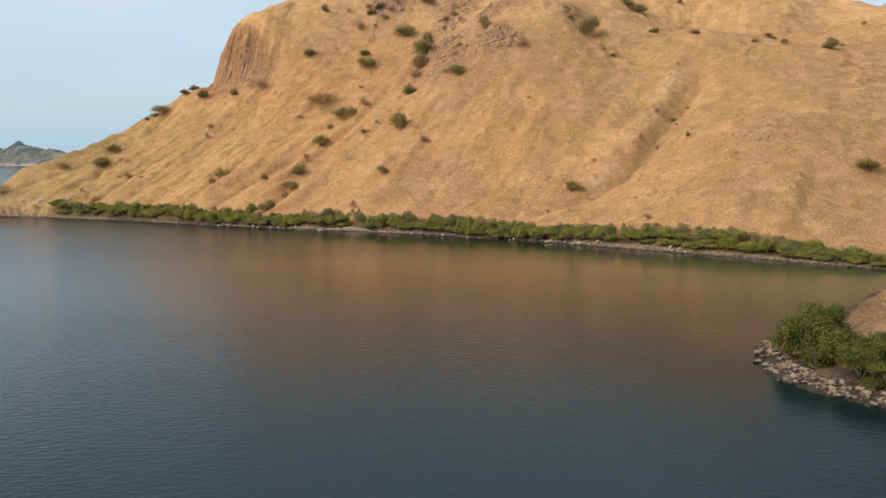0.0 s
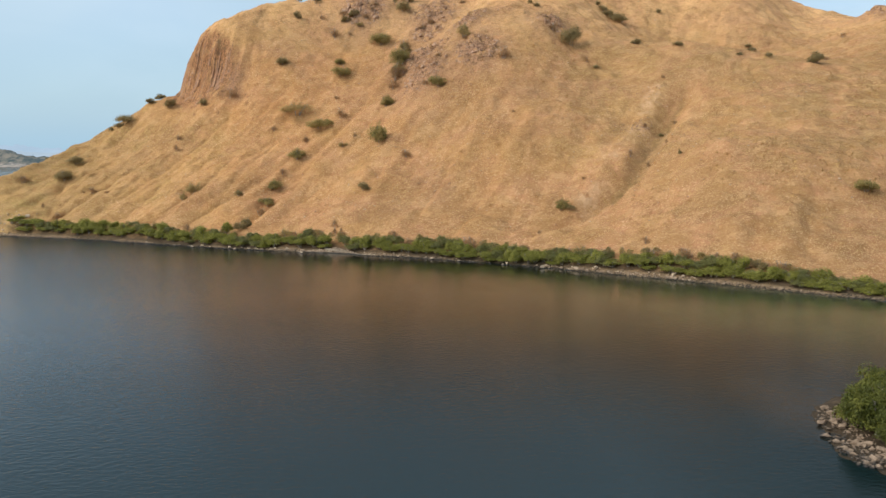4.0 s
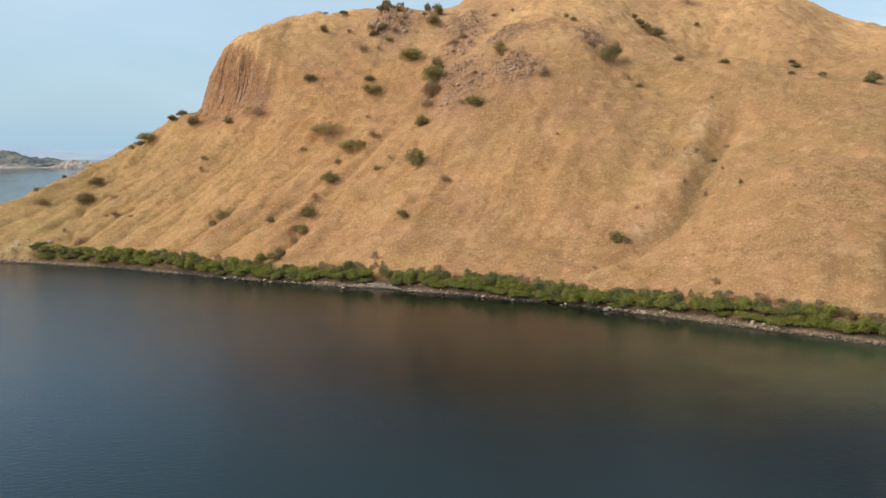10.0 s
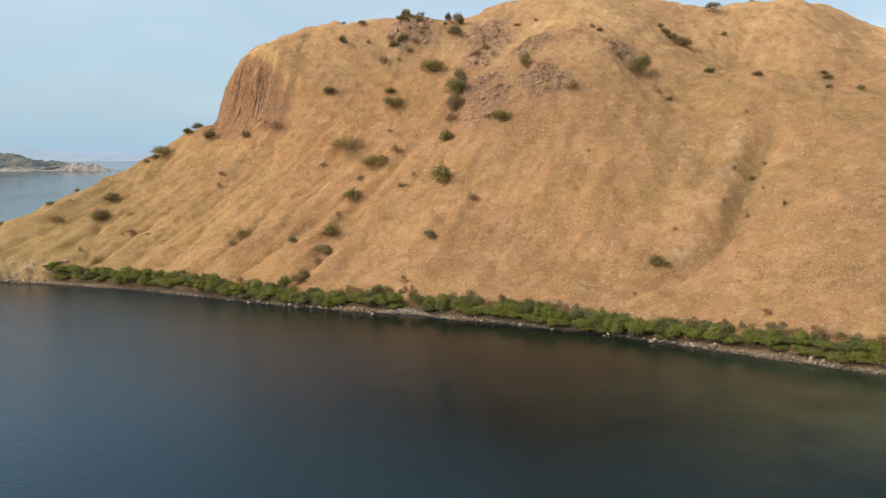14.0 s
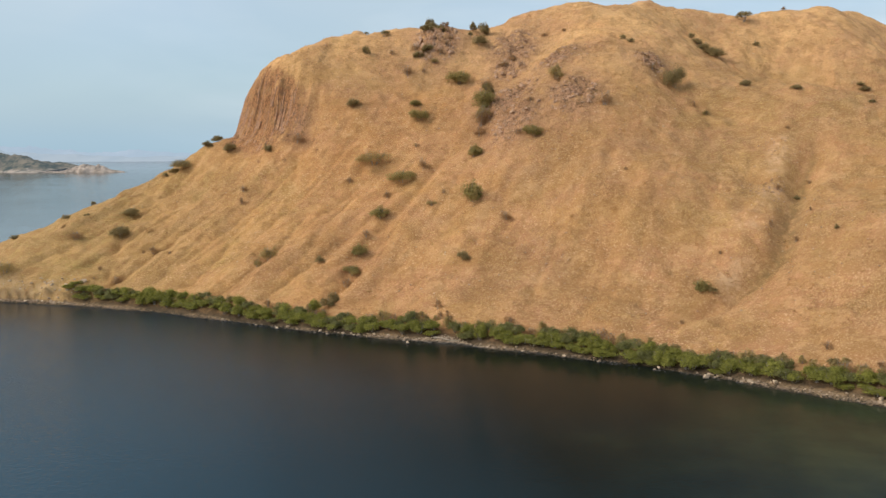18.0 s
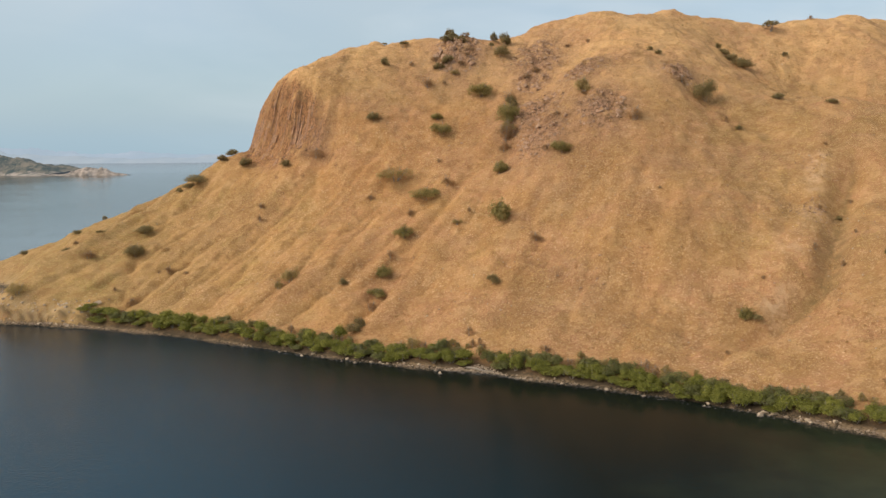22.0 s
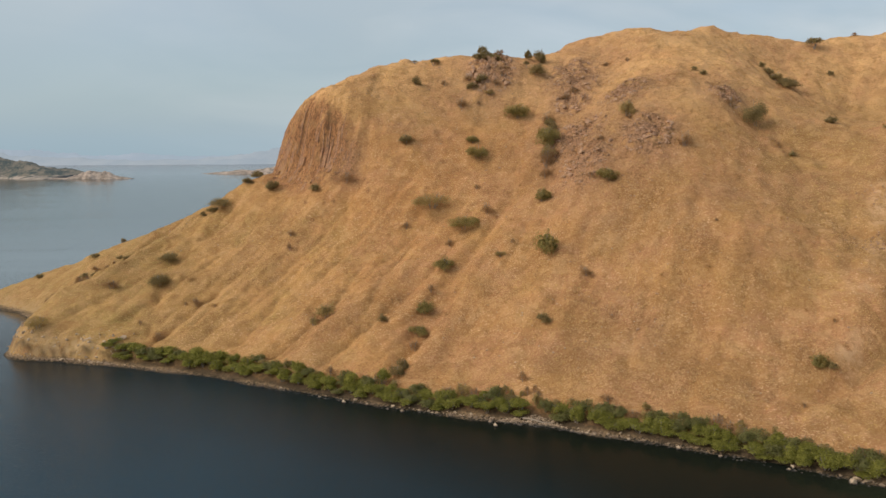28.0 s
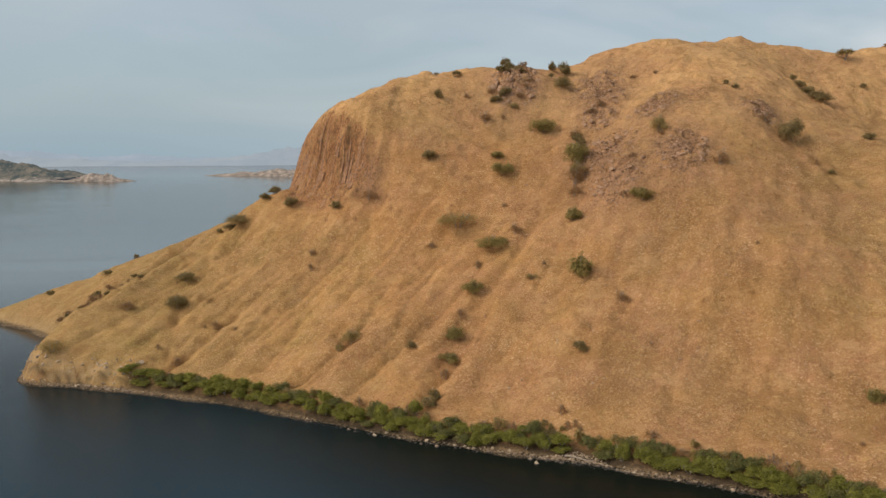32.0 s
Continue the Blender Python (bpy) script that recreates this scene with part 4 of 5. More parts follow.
def world_place(u, v):
    return ORIGIN[0] + u * ALONG[0] + v * INLAND[0], ORIGIN[1] + u * ALONG[1] + v * INLAND[1]


def waterline(u):
    return float((weights(STATIONS, np.array([float(u)])) @ np.array(WATERLINE))[0])


# ---- the far shores ----
def far_land(name, start, end, wide, crest, seed, mat, label, ends=(0.0, 0.0)):
    """A long low island far across the water: crest gives its heights from start to end."""
    a, b = Vector(start), Vector(end)
    d = b - a
    side = Vector((-d.y, d.x)).normalized()
    nx, ny = 220, 19
    verts, faces = [], []
    t = np.linspace(0, 1, nx)
    top = np.interp(t, np.linspace(0, 1, len(crest)), crest)
    for j in range(ny):
        s = j / (ny - 1) * 2 - 1
        shape = max(0.0, 1 - abs(s) ** 1.6)
        wob = 1 + 0.3 * rough_noise(t * 22, t * 0 + j * 0.45, 4, seed) + 0.12 * rough_noise(t * 110, t * 0 + j * 1.3, 2, seed + 9)
        for i in range(nx):
            p = a + d * t[i] + side * (s * wide * (1 + 0.2 * math.sin(t[i] * 31 + seed)))
            verts.append((p.x, p.y, float(top[i] * shape * wob[i]) - 0.5))
    for j in range(ny - 1):
        for i in range(nx - 1):
            k = j * nx + i
            faces.append((k, k + 1, k + 1 + nx, k + nx))
    me = mesh_from(name, verts, faces)
    me.materials.append(mat)
    me.shade_smooth()
    return tagged(new(name, me), label, "island", kind="structure")


# haze put into these materials: greyed colours and a bluish glow
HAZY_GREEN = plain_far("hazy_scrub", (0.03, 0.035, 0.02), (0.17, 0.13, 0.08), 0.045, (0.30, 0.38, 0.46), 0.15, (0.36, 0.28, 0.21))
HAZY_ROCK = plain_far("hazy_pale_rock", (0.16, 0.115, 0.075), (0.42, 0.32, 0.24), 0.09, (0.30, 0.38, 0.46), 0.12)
HAZE_1 = plain_far("hazed_hills", (0.10, 0.11, 0.12), (0.14, 0.14, 0.14), 0.004, (0.34, 0.40, 0.455), 0.66)
HAZE_2 = plain_far("hazed_mountains", (0.06, 0.07, 0.08), (0.09, 0.09, 0.10), 0.003, (0.36, 0.43, 0.50), 0.76)
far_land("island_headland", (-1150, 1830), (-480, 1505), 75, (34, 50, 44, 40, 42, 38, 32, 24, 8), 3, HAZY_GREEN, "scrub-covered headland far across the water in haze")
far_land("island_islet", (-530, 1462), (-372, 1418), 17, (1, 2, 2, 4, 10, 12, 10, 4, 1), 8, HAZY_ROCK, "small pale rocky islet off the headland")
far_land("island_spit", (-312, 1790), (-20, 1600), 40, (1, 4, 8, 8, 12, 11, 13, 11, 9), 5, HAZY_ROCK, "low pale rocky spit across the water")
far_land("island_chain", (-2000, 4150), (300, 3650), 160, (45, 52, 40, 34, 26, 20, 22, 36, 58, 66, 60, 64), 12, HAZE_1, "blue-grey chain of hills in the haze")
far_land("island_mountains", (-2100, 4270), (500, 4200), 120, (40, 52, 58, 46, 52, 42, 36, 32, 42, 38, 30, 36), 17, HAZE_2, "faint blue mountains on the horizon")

# ---- the near point ----
for x, y, w, h in ((39.5, 40.2, 3.3, 3.5), (40.3, 38.7, 3.2, 2.7), (39.9, 41.9, 3.1, 3.5), (41.8, 43.8, 3.2, 3.3), (42.7, 43.2, 2.7, 3.0), (41.2, 42.2, 3.2, 2.8), (40.9, 37.2, 2.9, 2.0),
                   (40.3, 35.6, 2.9, 2.1), (41.7, 35.8, 2.7, 2.0), (40.6, 33.7, 2.8, 1.9), (42.0, 34.2, 2.6, 1.7), (40.9, 31.6, 2.8, 1.8), (42.0, 29.9, 2.8, 1.8), (39.2, 38.4, 2.0, 1.5)):
    mangrove(x, y, w, h, True)
for k in range(300):
    i = random.choice((3, 3, 4, 4, 5, 5, 6, 6, 7, 7, 8))
    p, q = Vector(NEAR_SHORE[i]), Vector(NEAR_SHORE[i + 1])
    c = p.lerp(q, random.random())
    d = (q - p).normalized()
    c += Vector((d.y, -d.x)) * random.uniform(-0.2, 1.9)
    s = random.choice((0.16, 0.2, 0.26, 0.3, 0.34, 0.4, 0.48, 0.56)) * random.uniform(0.8, 1.15)
    z = float(near_height([c.x], [c.y])[0])
    lone_stone(point, BROWN, c.x, c.y, max(z, -0.1) + 0.12 * s, s)

for k in range(90):
    x, y = random.uniform(43.5, 60), random.uniform(36, 56)
    away, side, _ = beside(np.array([x]), np.array([y]), NEAR_SHORE)
    if away[0] * side[0] > 3.5:
        s = 0.12 + 0.4 * random.random() ** 2
        lone_stone(point, EARTHY, x, y, float(near_height([x], [y])[0]) + 0.05 * s, s)

g = np.random.default_rng(8)
places = []
for k in range(900):
    i = int(g.choice((3, 4, 5, 6, 7, 8)))
    p, q = Vector(NEAR_SHORE[i]), Vector(NEAR_SHORE[i + 1])
    d = (q - p).normalized()
    spot = p.lerp(q, float(g.uniform(0, 1))) + Vector((d.y, -d.x)) * float(g.uniform(-0.15, 2.2))
    places.append((spot.x, spot.y, 0.08 + 0.16 * float(g.uniform(0, 1)) ** 2))
z = near_height([p[0] for p in places], [p[1] for p in places])
heap("pebbles", [(x, y, max(h, -0.1) + 0.08 * s, s) for (x, y, s), h in zip(places, z)], BROWN_STONE, "small brown pebbles and broken stones round the point")

# ---- the long shore: mangroves and stones ----
u = -77.0
while u < 128:
    tall = (0.93 - 0.2 * float(smooth((u - 15) / 35))) * (0.85 + 0.15 * float(smooth((u + 72) / 25))) * (1.6 + 0.4 * math.sin(u * 0.31) * math.sin(u * 0.113 + 1) + 0.5 * random.random())
    for row in range(3):
        if -1.5 < u < 3.4 - 1.4 * row and row < 2:
            continue
        v = waterline(u) + (2.25, 3.3, 4.3)[row] - 0.45 * float(smooth((u + 25) / 20)) + random.uniform(-0.5, 0.5)
        if row == 2 and u < -35 and random.random() < 0.45:
            continue
        if row == 2 and random.random() < 0.55:
            continue
        x, y = world_place(u + random.uniform(-0.8, 0.8), v)
        grow = random.uniform(0.5, 1.42) * (0.8 if row == 0 else 1.0)
        mangrove(x, y, random.uniform(2.1, 3.2) * (0.8 + 0.2 * grow), 1.08 * tall * grow, False, random.random() < (0.1, 0.3, 0.75)[row])
    u += random.uniform(1.35, 1.95)
for k in range(34):
    uu = random.uniform(-15, 75)
    x, y = world_place(uu, waterline(uu) + random.uniform(5.0, 6.6))
    shrub(x, y, random.uniform(1.1, 2.1), random.uniform(0.8, 1.5), random.choice("oobd"))

g = np.random.default_rng(5)
places = []
us = g.uniform(-104, 128, 4200)
for uu, vv, r in zip(us, g.uniform(-0.35, 0.6, 4200), g.uniform(0, 1, 4200)):
    x, y = world_place(uu, waterline(uu) + vv)
    places.append((x, y, 0.10 + 0.4 * r ** 5))
z = ground_height([p[0] for p in places], [p[1] for p in places])
heap("shore_stones", [(x, y, max(h, -0.1) + 0.1 * s, s) for (x, y, s), h in zip(places, z)], SHORE_STONE, "weathered grey-brown stones along the waterline")
for k in range(200):
    uu = random.uniform(-40, 60)
    x, y = world_place(uu, waterline(uu) + random.uniform(-0.4, 1.0))
    s = 0.3 + 0.6 * random.random() ** 3
    lone_stone(ground, PALE, x, y, max(float(ground_height([x], [y])[0]), -0.1) + 0.1 * s, s)

for name, x, y, s, label in (("boulder", -54.8, 178.2, 1.5, "pale boulder above the mangroves"), ("boulder", 37.6, 111.4, 1.3, "pale flat boulder lying at the water's edge"),
                             ("boulder", 3.5, 134.6, 1.0, "pale boulder lying at the water's edge"), ("boulder", -56.7, 179.2, 0.7, "pale boulder above the mangroves")):
    stone = new(name, PALE[3])
    stone.matrix_basis = Matrix.LocRotScale((x, y, max(float(ground_height([x], [y])[0]), 0.0) + 0.1 * s), Euler((0.1, 0.2, x)), (s * 1.05, s, s * 1.15))
    tagged(stone, label, "rock", "pale boulders")

for k in range(150):
    uu = random.uniform(-101, -72)
    x, y = world_place(uu, waterline(uu) + (0.1 + 0.6 * random.random() if k % 2 else 1.4 + 2.6 * random.random()))
    s = 0.3 + 0.8 * random.random() ** 2
    lone_stone(ground, PALE, x, y, max(float(ground_height([x], [y])[0]), 0.0) + (0.1 if k % 2 else -0.15) * s, s, 0.4 if k % 2 else 0.8)
for k in range(26):
    x, y = random.gauss(-57.0, 1.9), random.gauss(179.6, 1.1)
    s = 0.2 + 0.4 * random.random() ** 2
    lone_stone(ground, PALE, x, y, float(ground_height([x], [y])[0]) + 0.05 * s, s)

places = []
for k in range(420):
    uu = random.gauss(1.0, 3.4)
    x, y = world_place(uu, waterline(uu) + random.uniform(-0.2, 2.6) * math.exp(-(uu - 0.5) ** 2 / 14))
    places.append((x, y, float(ground_height([x], [y])[0]) + 0.03, random.uniform(0.14, 0.5)))
heap("gravel_patch", places, PALE_STONE, "pale stones washed up in a gap between the mangroves")

# ---- shrubs of the hillside ----
shrub(-0.4, 214.5, 2.5, 2.3, "d")
shrub(4.3, 221.9, 2.6, 1.3, "u")
shrub(0.0, 222.1, 1.2, 1.0, "u")
shrub(11.3, 214.6, 2.8, 2.1, "b")
shrub(14.0, 213.2, 3.4, 2.3, "d")
shrub(16.8, 211.9, 2.5, 2.0, "b")
shrub(25.5, 220.0, 2.2, 2.4, "d")
shrub(15.3, 220.7, 2.9, 2.0, "d")
shrub(27.9, 219.0, 3.4, 3.6, "d")
shrub(19.2, 218.6, 1.7, 1.3, "b")
shrub(8.7, 209.6, 3.6, 2.5, "b")
shrub(19.9, 204.5, 5.9, 4.0, "g")
shrub(10.4, 197.7, 5.1, 3.1, "g")
shrub(10.1, 201.1, 2.9, 2.1, "g")
shrub(-3.3, 202.3, 3.9, 2.2, "d")
shrub(30.1, 204.6, 3.3, 2.2, "b")
shrub(32.4, 205.6, 2.7, 1.9, "b")
shrub(23.7, 192.2, 5.3, 5.5, "g")
shrub(25.2, 200.0, 4.0, 2.9, "b")
shrub(22.4, 188.2, 3.9, 3.7, "b")
shrub(37.8, 187.1, 3.7, 3.7, "o")
shrub(44.7, 175.6, 3.8, 3.3, "b")
shrub(30.4, 175.0, 4.6, 3.0, "g")
shrub(20.0, 180.6, 3.7, 2.8, "g")
shrub(41.3, 212.0, 2.3, 1.3, "b")
shrub(0.4, 188.7, 8.5, 3.2, "o")
shrub(5.6, 181.3, 6.5, 2.8, "g")
shrub(10.2, 182.8, 3.3, 2.6, "b")
shrub(9.2, 189.7, 1.5, 1.1, "b")
shrub(-4.6, 185.9, 2.2, 1.4, "b")
shrub(2.6, 178.1, 2.3, 1.8, "b")
shrub(-15.9, 200.7, 4.4, 2.9, "b")
shrub(-22.2, 202.0, 2.6, 2.1, "d")
shrub(-31.4, 211.0, 3.6, 2.4, "d")
shrub(-35.4, 219.4, 3.6, 1.8, "d")
shrub(-42.7, 213.1, 6.5, 2.6, "d")
shrub(-46.8, 214.3, 1.7, 1.3, "d")
shrub(0.9, 172.7, 4.0, 2.7, "g")
shrub(10.5, 170.6, 2.2, 1.4, "o")
shrub(12.8, 172.5, 1.1, 1.0, "b")
shrub(17.5, 166.3, 4.2, 5.2, "g")
shrub(22.6, 160.3, 2.7, 1.7, "b")
shrub(-3.1, 164.9, 3.2, 2.7, "g")
shrub(-1.8, 168.2, 1.9, 1.6, "b")
shrub(-4.5, 161.3, 3.5, 2.3, "g")
shrub(-5.4, 158.6, 2.8, 2.0, "b")
shrub(-7.6, 153.5, 2.3, 2.3, "d")
shrub(-10.1, 164.4, 1.7, 1.5, "d")
shrub(-8.7, 151.8, 2.9, 1.7, "d")
shrub(14.0, 153.8, 2.6, 1.8, "d")
shrub(8.7, 143.3, 1.6, 1.8, "b")
shrub(-19.3, 168.6, 3.9, 3.3, "o")
shrub(-21.3, 167.5, 1.9, 1.7, "o")
shrub(-26.8, 191.0, 1.5, 1.5, "b")
shrub(-26.7, 193.9, 2.3, 1.5, "b")
shrub(-51.1, 200.3, 4.6, 2.7, "d")
shrub(-51.1, 191.4, 4.6, 3.3, "d")
shrub(-43.2, 184.3, 2.7, 2.0, "b")
shrub(-60.5, 193.3, 4.0, 2.1, "b")
shrub(-74.8, 231.5, 3.2, 1.6, "d")
shrub(-69.3, 235.3, 1.6, 1.3, "d")
shrub(-89.8, 237.9, 2.7, 1.5, "d")
shrub(-39.6, 181.6, 1.2, 0.8, "b")
shrub(-48.8, 178.7, 2.9, 1.9, "b")
shrub(-52.6, 181.4, 1.2, 1.1, "b")
shrub(-45.2, 184.6, 1.0, 0.9, "b")
shrub(-70.8, 183.4, 4.4, 2.8, "o")
shrub(62.0, 183.6, 5.4, 5.8, "d")
shrub(58.1, 186.5, 2.3, 1.8, "b")
shrub(65.1, 175.5, 1.5, 1.1, "d")
shrub(63.9, 178.1, 1.0, 1.5, "b")
shrub(77.6, 206.4, 4.4, 2.4, "d")
shrub(79.9, 204.0, 4.7, 2.6, "d")
shrub(75.9, 209.5, 1.8, 1.5, "d")
shrub(55.6, 197.9, 1.6, 1.2, "d")
shrub(56.8, 196.3, 1.6, 1.2, "d")
shrub(91.9, 209.0, 1.8, 1.4, "d")
shrub(76.6, 182.7, 3.2, 1.6, "d")
shrub(82.7, 174.1, 2.6, 1.2, "d")
shrub(92.9, 217.9, 4.2, 2.9, "u")
shrub(108.8, 191.6, 3.0, 1.3, "d")
shrub(43.5, 159.0, 0.8, 0.7, "b")
shrub(65.9, 131.1, 0.8, 1.0, "d")
shrub(46.5, 132.9, 2.5, 2.5, "g")
shrub(47.6, 132.0, 1.8, 0.9, "d")
shrub(41.2, 127.1, 1.2, 0.8, "b")
shrub(51.6, 138.1, 0.8, 0.8, "b")
shrub(52.4, 110.2, 2.1, 1.3, "b")
shrub(66.7, 149.5, 1.3, 1.0, "b")
shrub(61.9, 134.9, 1.0, 1.4, "b")
shrub(67.4, 140.8, 0.8, 1.0, "b")
shrub(60.5, 139.9, 1.4, 1.4, "b")
shrub(26.3, 213.7, 4.6, 3.4, "d")
shrub(24.3, 215.8, 1.3, 1.9, "u")
shrub(28.0, 176.8, 2.3, 1.6, "b")
shrub(45.3, 209.4, 2.0, 1.1, "b")
shrub(104.9, 221.2, 2.0, 1.2, "b")
shrub(5.9, 215.0, 2.0, 1.4, "b")
shrub(12.6, 209.4, 1.7, 1.2, "b")
shrub(38.1, 186.2, 2.0, 1.2, "b")
shrub(31.7, 184.0, 2.2, 1.5, "b")
shrub(104.5, 156.3, 4.0, 2.9, "d")
shrub(96.7, 160.7, 1.8, 1.2, "d")
shrub(108.8, 193.5, 1.9, 1.1, "d")
shrub(91.6, 163.1, 1.6, 0.9, "d")
shrub(127.7, 184.5, 1.9, 1.3, "b")
shrub(109.7, 161.5, 1.9, 1.1, "b")
shrub(84.2, 108.4, 3.7, 2.5, "g")
shrub(104.3, 156.4, 1.4, 0.9, "b")
shrub(-73.5, 220.0, 2.4, 1.3, "b")
shrub(-75.2, 220.8, 2.6, 1.5, "b")
shrub(-76.6, 220.2, 2.2, 1.2, "b")
shrub(-77.8, 221.4, 2.2, 1.2, "b")
shrub(-79.4, 220.8, 1.8, 1.0, "b")
shrub(-74.4, 221.8, 2.6, 1.6, "d")
shrub(-71.2, 219.6, 2.4, 1.4, "b")
shrub(-80.6, 221.8, 2.4, 1.4, "b")
shrub(-82.0, 221.2, 2.2, 1.2, "b")
shrub(-76.0, 222.6, 2.0, 1.1, "b")
shrub(22.8, 189.0, 4.6, 3.2, "b")
shrub(25.3, 197.2, 3.2, 2.6, "d")
shrub(14.5, 217.5, 2.6, 1.8, "d")
shrub(17.6, 217.2, 3.0, 2.0, "d")
shrub(13.2, 213.6, 2.8, 1.6, "b")
shrub(19.3, 214.8, 2.4, 1.5, "b")
shrub(16.2, 218.8, 2.4, 2.0, "d")
shrub(78.8, 205.2, 3.8, 2.3, "d")
shrub(76.7, 207.9, 2.9, 1.8, "d")
shrub(73.5, 152.0, 1.4, 0.9, "b")
shrub(69.5, 148.6, 1.2, 0.9, "d")
shrub(75.5, 163.5, 1.2, 0.8, "b")

for x, y, w, h, kind in ((13.6, 218.4, 2.8, 1.8, "d"), (15.6, 219.4, 2.6, 1.9, "d"), (18.2, 218.2, 2.2, 1.3, "b"), (11.8, 212.8, 3.2, 1.9, "d"), (15.2, 210.9, 2.6, 1.6, "o"), (18.4, 213.2, 2.0, 1.4, "b"),
                         (24.6, 195.2, 4.4, 3.8, "g"), (23.2, 189.6, 4.2, 3.4, "o"), (21.8, 186.2, 3.4, 2.4, "b"), (33.2, 206.4, 2.6, 1.6, "b"), (-37.5, 216.2, 3.0, 1.6, "d"), (-44.8, 214.0, 3.2, 1.7, "d")):
    shrub(x, y, w, h, kind)

# low brush along the western gully's far foot; upper part added in place of shade
for k in range(15):
    along = k / 14
    x, y = -82.5 + 23 * along + random.uniform(-0.3, 0.3), 221.2 - 11.5 * along ** 1.7 + random.uniform(-0.4, 0.4)
    shrub(x, y, random.uniform(1.2, 2.2), random.uniform(0.7, 1.2), random.choice("db"))

# scrub that climbs from the mangroves into the mouths of the gullies
u = -70.0
while u < 90:
    x, y = world_place(u, waterline(u) + (random.uniform(3.4, 4.3) if u < -35 else random.uniform(4.0, 5.2)))
    shrub(x, y, random.uniform(1.6, 3.2), random.uniform(1.0, 2.1), random.choice("oodbb"))
    u += random.uniform(1.2, 3.8)

def near_clods(x, y):
    k = np.zeros(len(x))
    for px, py, r, strength in CLOD_SPOTS:
        k = np.maximum(k, strength * np.exp(-((x - px) ** 2 + (y - py) ** 2) / r ** 2))
    return k


# ---- loose stones, outcrops and grass of the hillside ----
def scatter(count, seed, chance, lo, hi, u0=-110, u1=120, v0=6, v1=110):
    g = np.random.default_rng(seed)
    x, y = world_place(g.uniform(u0, u1, count), g.uniform(v0, v1, count))
    keep = g.uniform(0, 1, count) < chance(x, y)
    x, y = x[keep], y[keep]
    s = lo + (hi - lo) * g.uniform(0, 1, len(x)) ** 3
    return x, y, ground_height(x, y), s


x, y, z, s = scatter(42000, 3, lambda x, y: 0.012 + 0.4 * outcrop(x, y) + 0.12 * smooth(rough_noise(x / 14, y / 14, 3, 7) * 1.5) + 0.12 * np.exp(-((x - 14) ** 2 + (y - 155) ** 2) / 200), 0.09, 0.4)
heap("scree", list(zip(x, y, z + 0.05 * s, s)), PALE_STONE, "loose weathered stones scattered over the dry grass")

x, y, z, s = scatter(9000, 4, lambda x, y: np.exp(-((x - 65.5) ** 2 + (y - 150.5) ** 2) / 5) + 0.5 * np.exp(-((x - 71.5) ** 2 + (y - 160) ** 2) / 6), 0.15, 0.5, 25, 55, 30, 60)
heap("rubble", list(zip(x, y, z + 0.05 * s, s)), STONE, "pale loose rubble washed out beside the gully")

x, y, z, s = scatter(26000, 6, lambda x, y: 0.22 * near_clods(x, y), 0.22, 0.75, -70, 70, 10, 95)
gx, gy, gz, gs = scatter(30000, 16, lambda x, y: 0.03 + 0.3 * smooth(rough_noise(x / 11, y / 11, 3, 27) * 1.4) * smooth((x + 50) / 40) * smooth((70 - x) / 25), 0.14, 0.5, -100, 90, 12, 108)
x, y, z, s = np.concatenate((x, gx)), np.concatenate((y, gy)), np.concatenate((z, gz)), np.concatenate((s, gs))
heap("tussocks", list(zip(x, y, z - 0.08 * s, s)), EARTHY_STONE, "low broken rocks and clods among the dry grass", 0.6)

for kx, ky, kr, kh in KNOBS:
    root = tagged(new("rock_outcrop"), "broken outcrop of brown volcanic rock", "rock", "outcrops on the hillside")
    root.location = (kx, ky, float(ground_height([kx], [ky])[0]))
    for k in range(int(48 * kr)):
        an, rr = random.uniform(0, 6.283), kr * math.sqrt(random.random())
        x, y = kx + rr * math.cos(an), ky + rr * math.sin(an)
        s = (0.25 + 0.85 * random.random() ** 2.5) * (1.7 if kh > 2 else 1.2)
        z = float(ground_height([x], [y])[0])
        lone_stone(root, random.choice((DARK, EARTHY, EARTHY)), x - kx, y - ky, z - root.location.z - (0.42 if kh > 2 else 0.33) * s, s, 1.35 if kh > 2 else 0.85, "boulder")

# weathered columns that stand out of the cliff face, in broken tiers
line = np.array(CLIFF, float)
runs = np.linalg.norm(np.diff(line, axis=0), axis=1)
rng = random.Random(77)
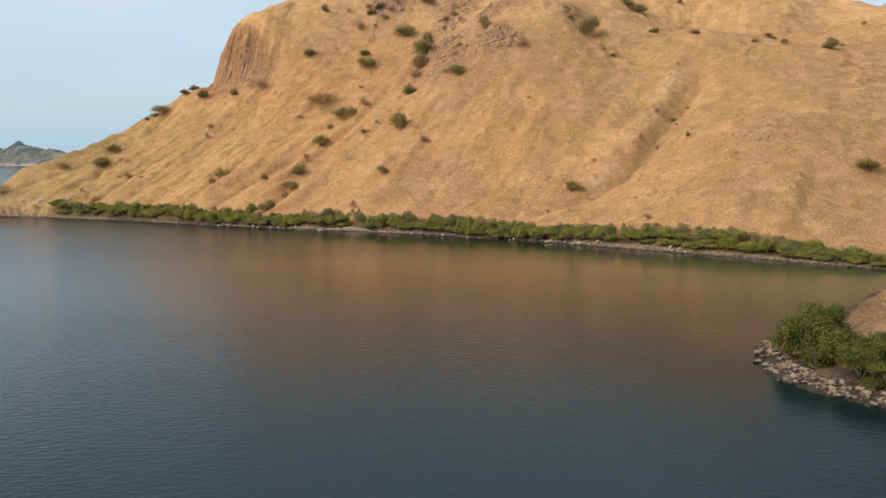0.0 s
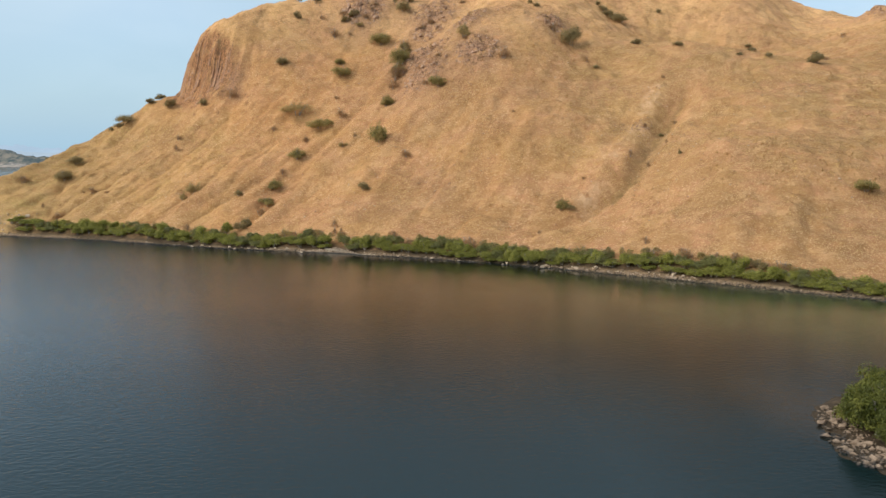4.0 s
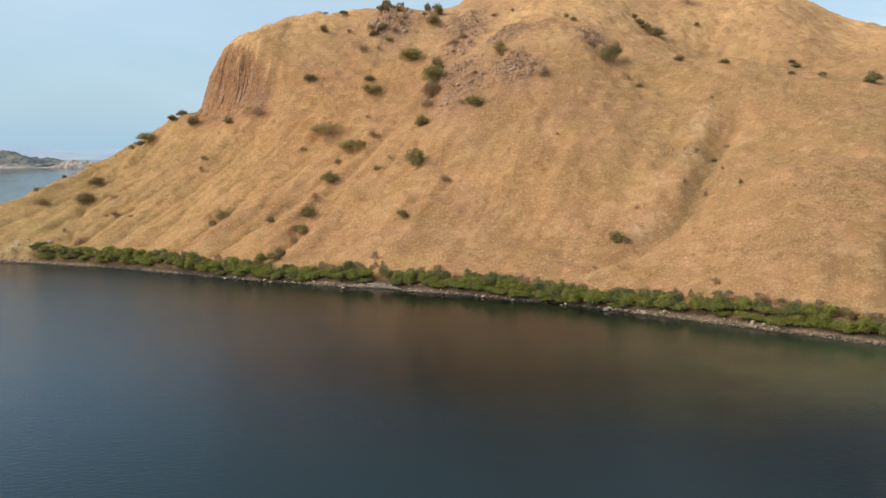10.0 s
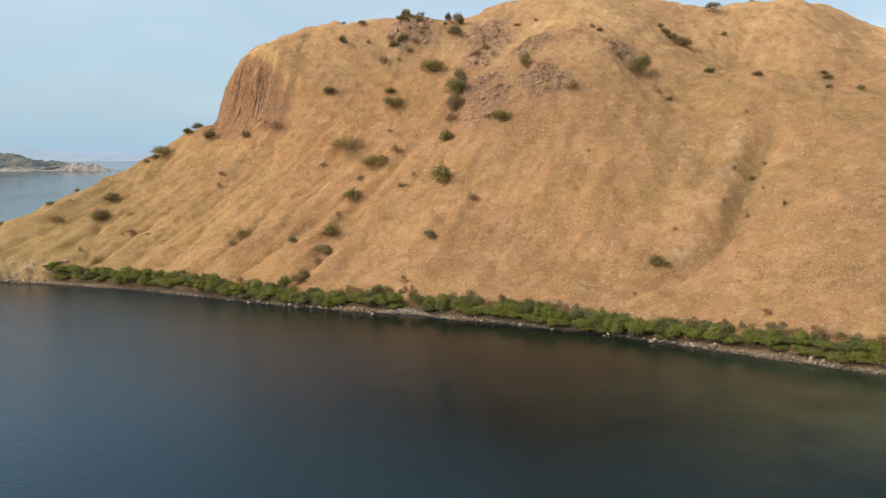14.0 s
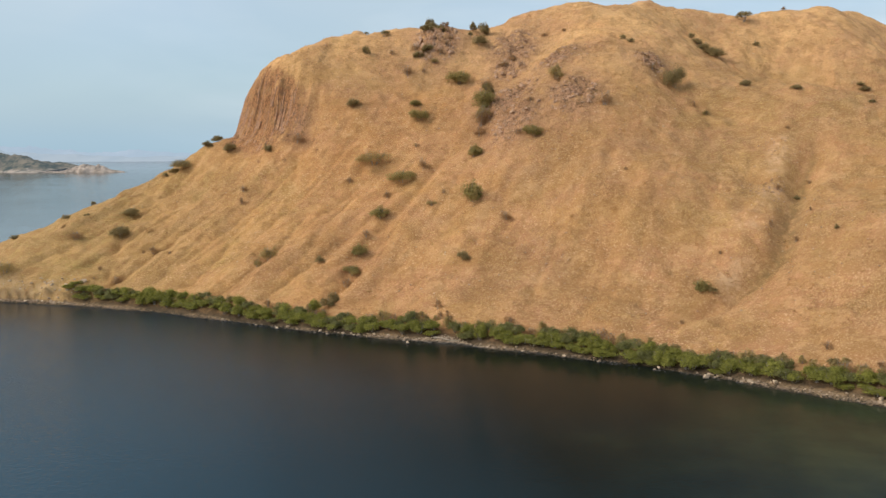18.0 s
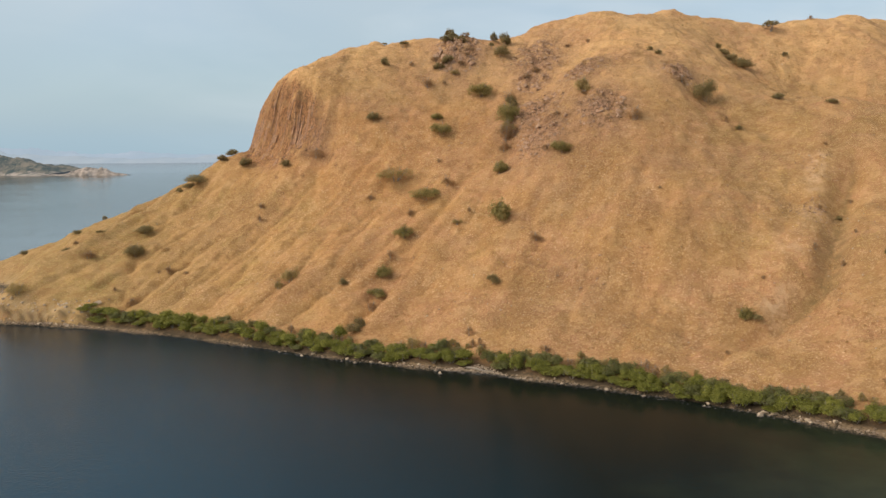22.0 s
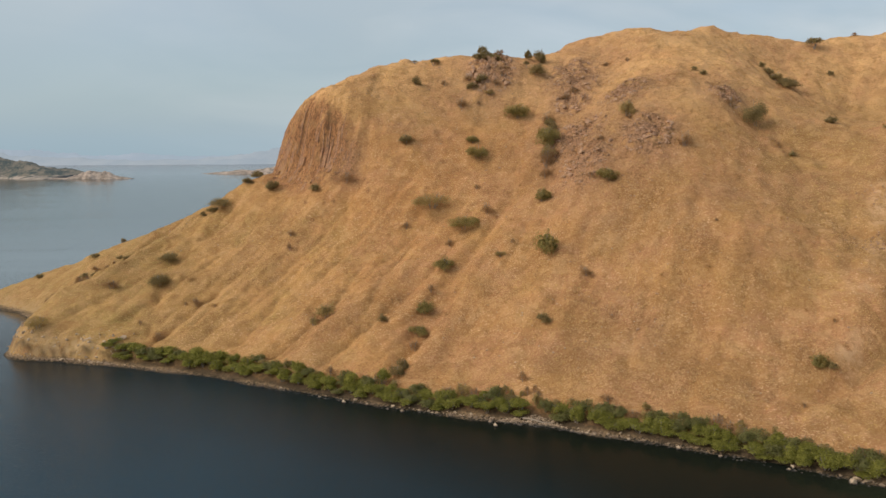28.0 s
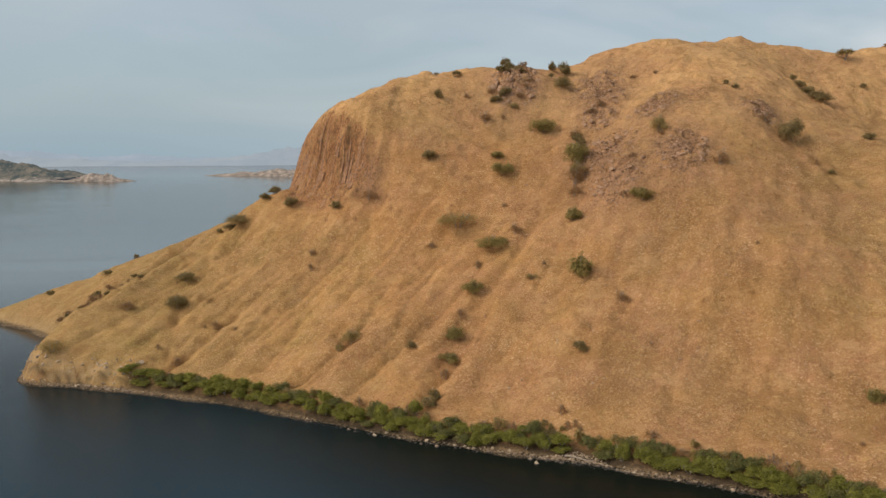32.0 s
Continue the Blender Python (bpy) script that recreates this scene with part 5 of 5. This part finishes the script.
for low, high, first, last, gap in ((4.6, 2.0, 0.2, 0.72, 0.8), (2.9, 0.3, 0.2, 0.78, 0.75), (1.4, -1.6, 0.26, 0.8, 0.9)):
    d = runs.sum() * first
    while d < runs.sum() * last:
        k = int(np.searchsorted(np.cumsum(runs), d))
        along = d - (np.cumsum(runs)[k] - runs[k])
        way_on = (line[k + 1] - line[k]) / runs[k]
        out = np.array((-way_on[1], way_on[0]))
        if out @ np.array((1.0, 1.0)) > 0:
            out = -out
        c = line[k] + way_on * along
        reach = np.linspace(low + rng.uniform(-0.8, 0.9), high + rng.uniform(-0.9, 0.9), 5)
        thick = rng.uniform(0.4, 0.85)
        px, py = c[0] + out[0] * reach, c[1] + out[1] * reach
        pz = ground_height(px, py)
        sunk = rng.uniform(0.74, 0.95) * thick
        verts, faces = [], []
        limb(verts, faces, [Vector((x - out[0] * sunk + rng.uniform(-0.12, 0.12), y - out[1] * sunk + rng.uniform(-0.12, 0.12), z - 0.3 * sunk)) for x, y, z in zip(px, py, pz)], thick, thick * rng.uniform(0.6, 0.95), 5)
        n = len(verts)
        faces.append(tuple(range(n - 5, n)))
        part("rock_column", mesh_from("rock_column", verts, faces), COLUMN_ROCK, ground)
        d += rng.uniform(0.6, 1.4) * gap

# dry grass tufts: three bent blades each
x, y, z, s = scatter(95000, 9, lambda x, y: 0.5 + 0.5 * rough_noise(x / 9, y / 9, 3, 17), 0.18, 0.42, -125, 125, 5, 118)
g = np.random.default_rng(12)
px, py = g.uniform(42, 60, 5200), g.uniform(34, 56, 5200)
away, side, _ = beside(px, py, NEAR_SHORE)
keep = (away * side > 4.0) & (rough_noise(px / 2.5, py / 2.5, 2, 19) > -0.3)
px, py = px[keep], py[keep]
x, y, z = np.concatenate((x, px)), np.concatenate((y, py)), np.concatenate((z, near_height(px, py)))
s = np.concatenate((s, g.uniform(0.12, 0.3, len(px))))
n = len(x)
verts, faces = [], []
for k in range(3):
    an = g.uniform(0, 6.283, n)
    dx, dy = np.cos(an) * s * 0.75, np.sin(an) * s * 0.75
    wx, wy = -np.sin(an) * s * 0.35, np.cos(an) * s * 0.35
    verts.append(np.stack((np.stack((x - wx, y - wy, z - 0.05), -1), np.stack((x + wx, y + wy, z - 0.05), -1), np.stack((x + dx, y + dy, z + s * 0.38), -1)), 1))
verts = np.concatenate(verts).reshape(-1, 3)
me = mesh_from("dry_grass", verts.tolist(), np.arange(len(verts)).reshape(-1, 3).tolist())
me.materials.append(STRAW)
tagged(new("dry_grass", me), "tufts of dry golden grass", "grass", kind="stuff")

# a bleached log lying on the stones in the gap between the mangroves
rng = random.Random(31)
line = []
for k in range(7):
    x, y = world_place(-1.6 + 0.68 * k, waterline(0.5) + 1.05 + 0.12 * math.sin(k * 1.1) + 0.05 * k)
    line.append(Vector((x, y, float(ground_height([x], [y])[0]) + 0.22)))
verts, faces = [], []
limb(verts, faces, line, 0.15, 0.06, 8)
limb(verts, faces, [line[3], line[3] + Vector((0.25, 0.5, 0.2)), line[3] + Vector((0.6, 0.9, 0.3))], 0.06, 0.02, 6)
log = mesh_from("driftwood_log", verts, faces)
log.materials.append(bark_material("bleached_wood", (0.24, 0.18, 0.125), (0.42, 0.34, 0.25)))
log.shade_smooth()
tagged(new("driftwood_log", log), "bleached driftwood log lying on the pale shore stones", "log")
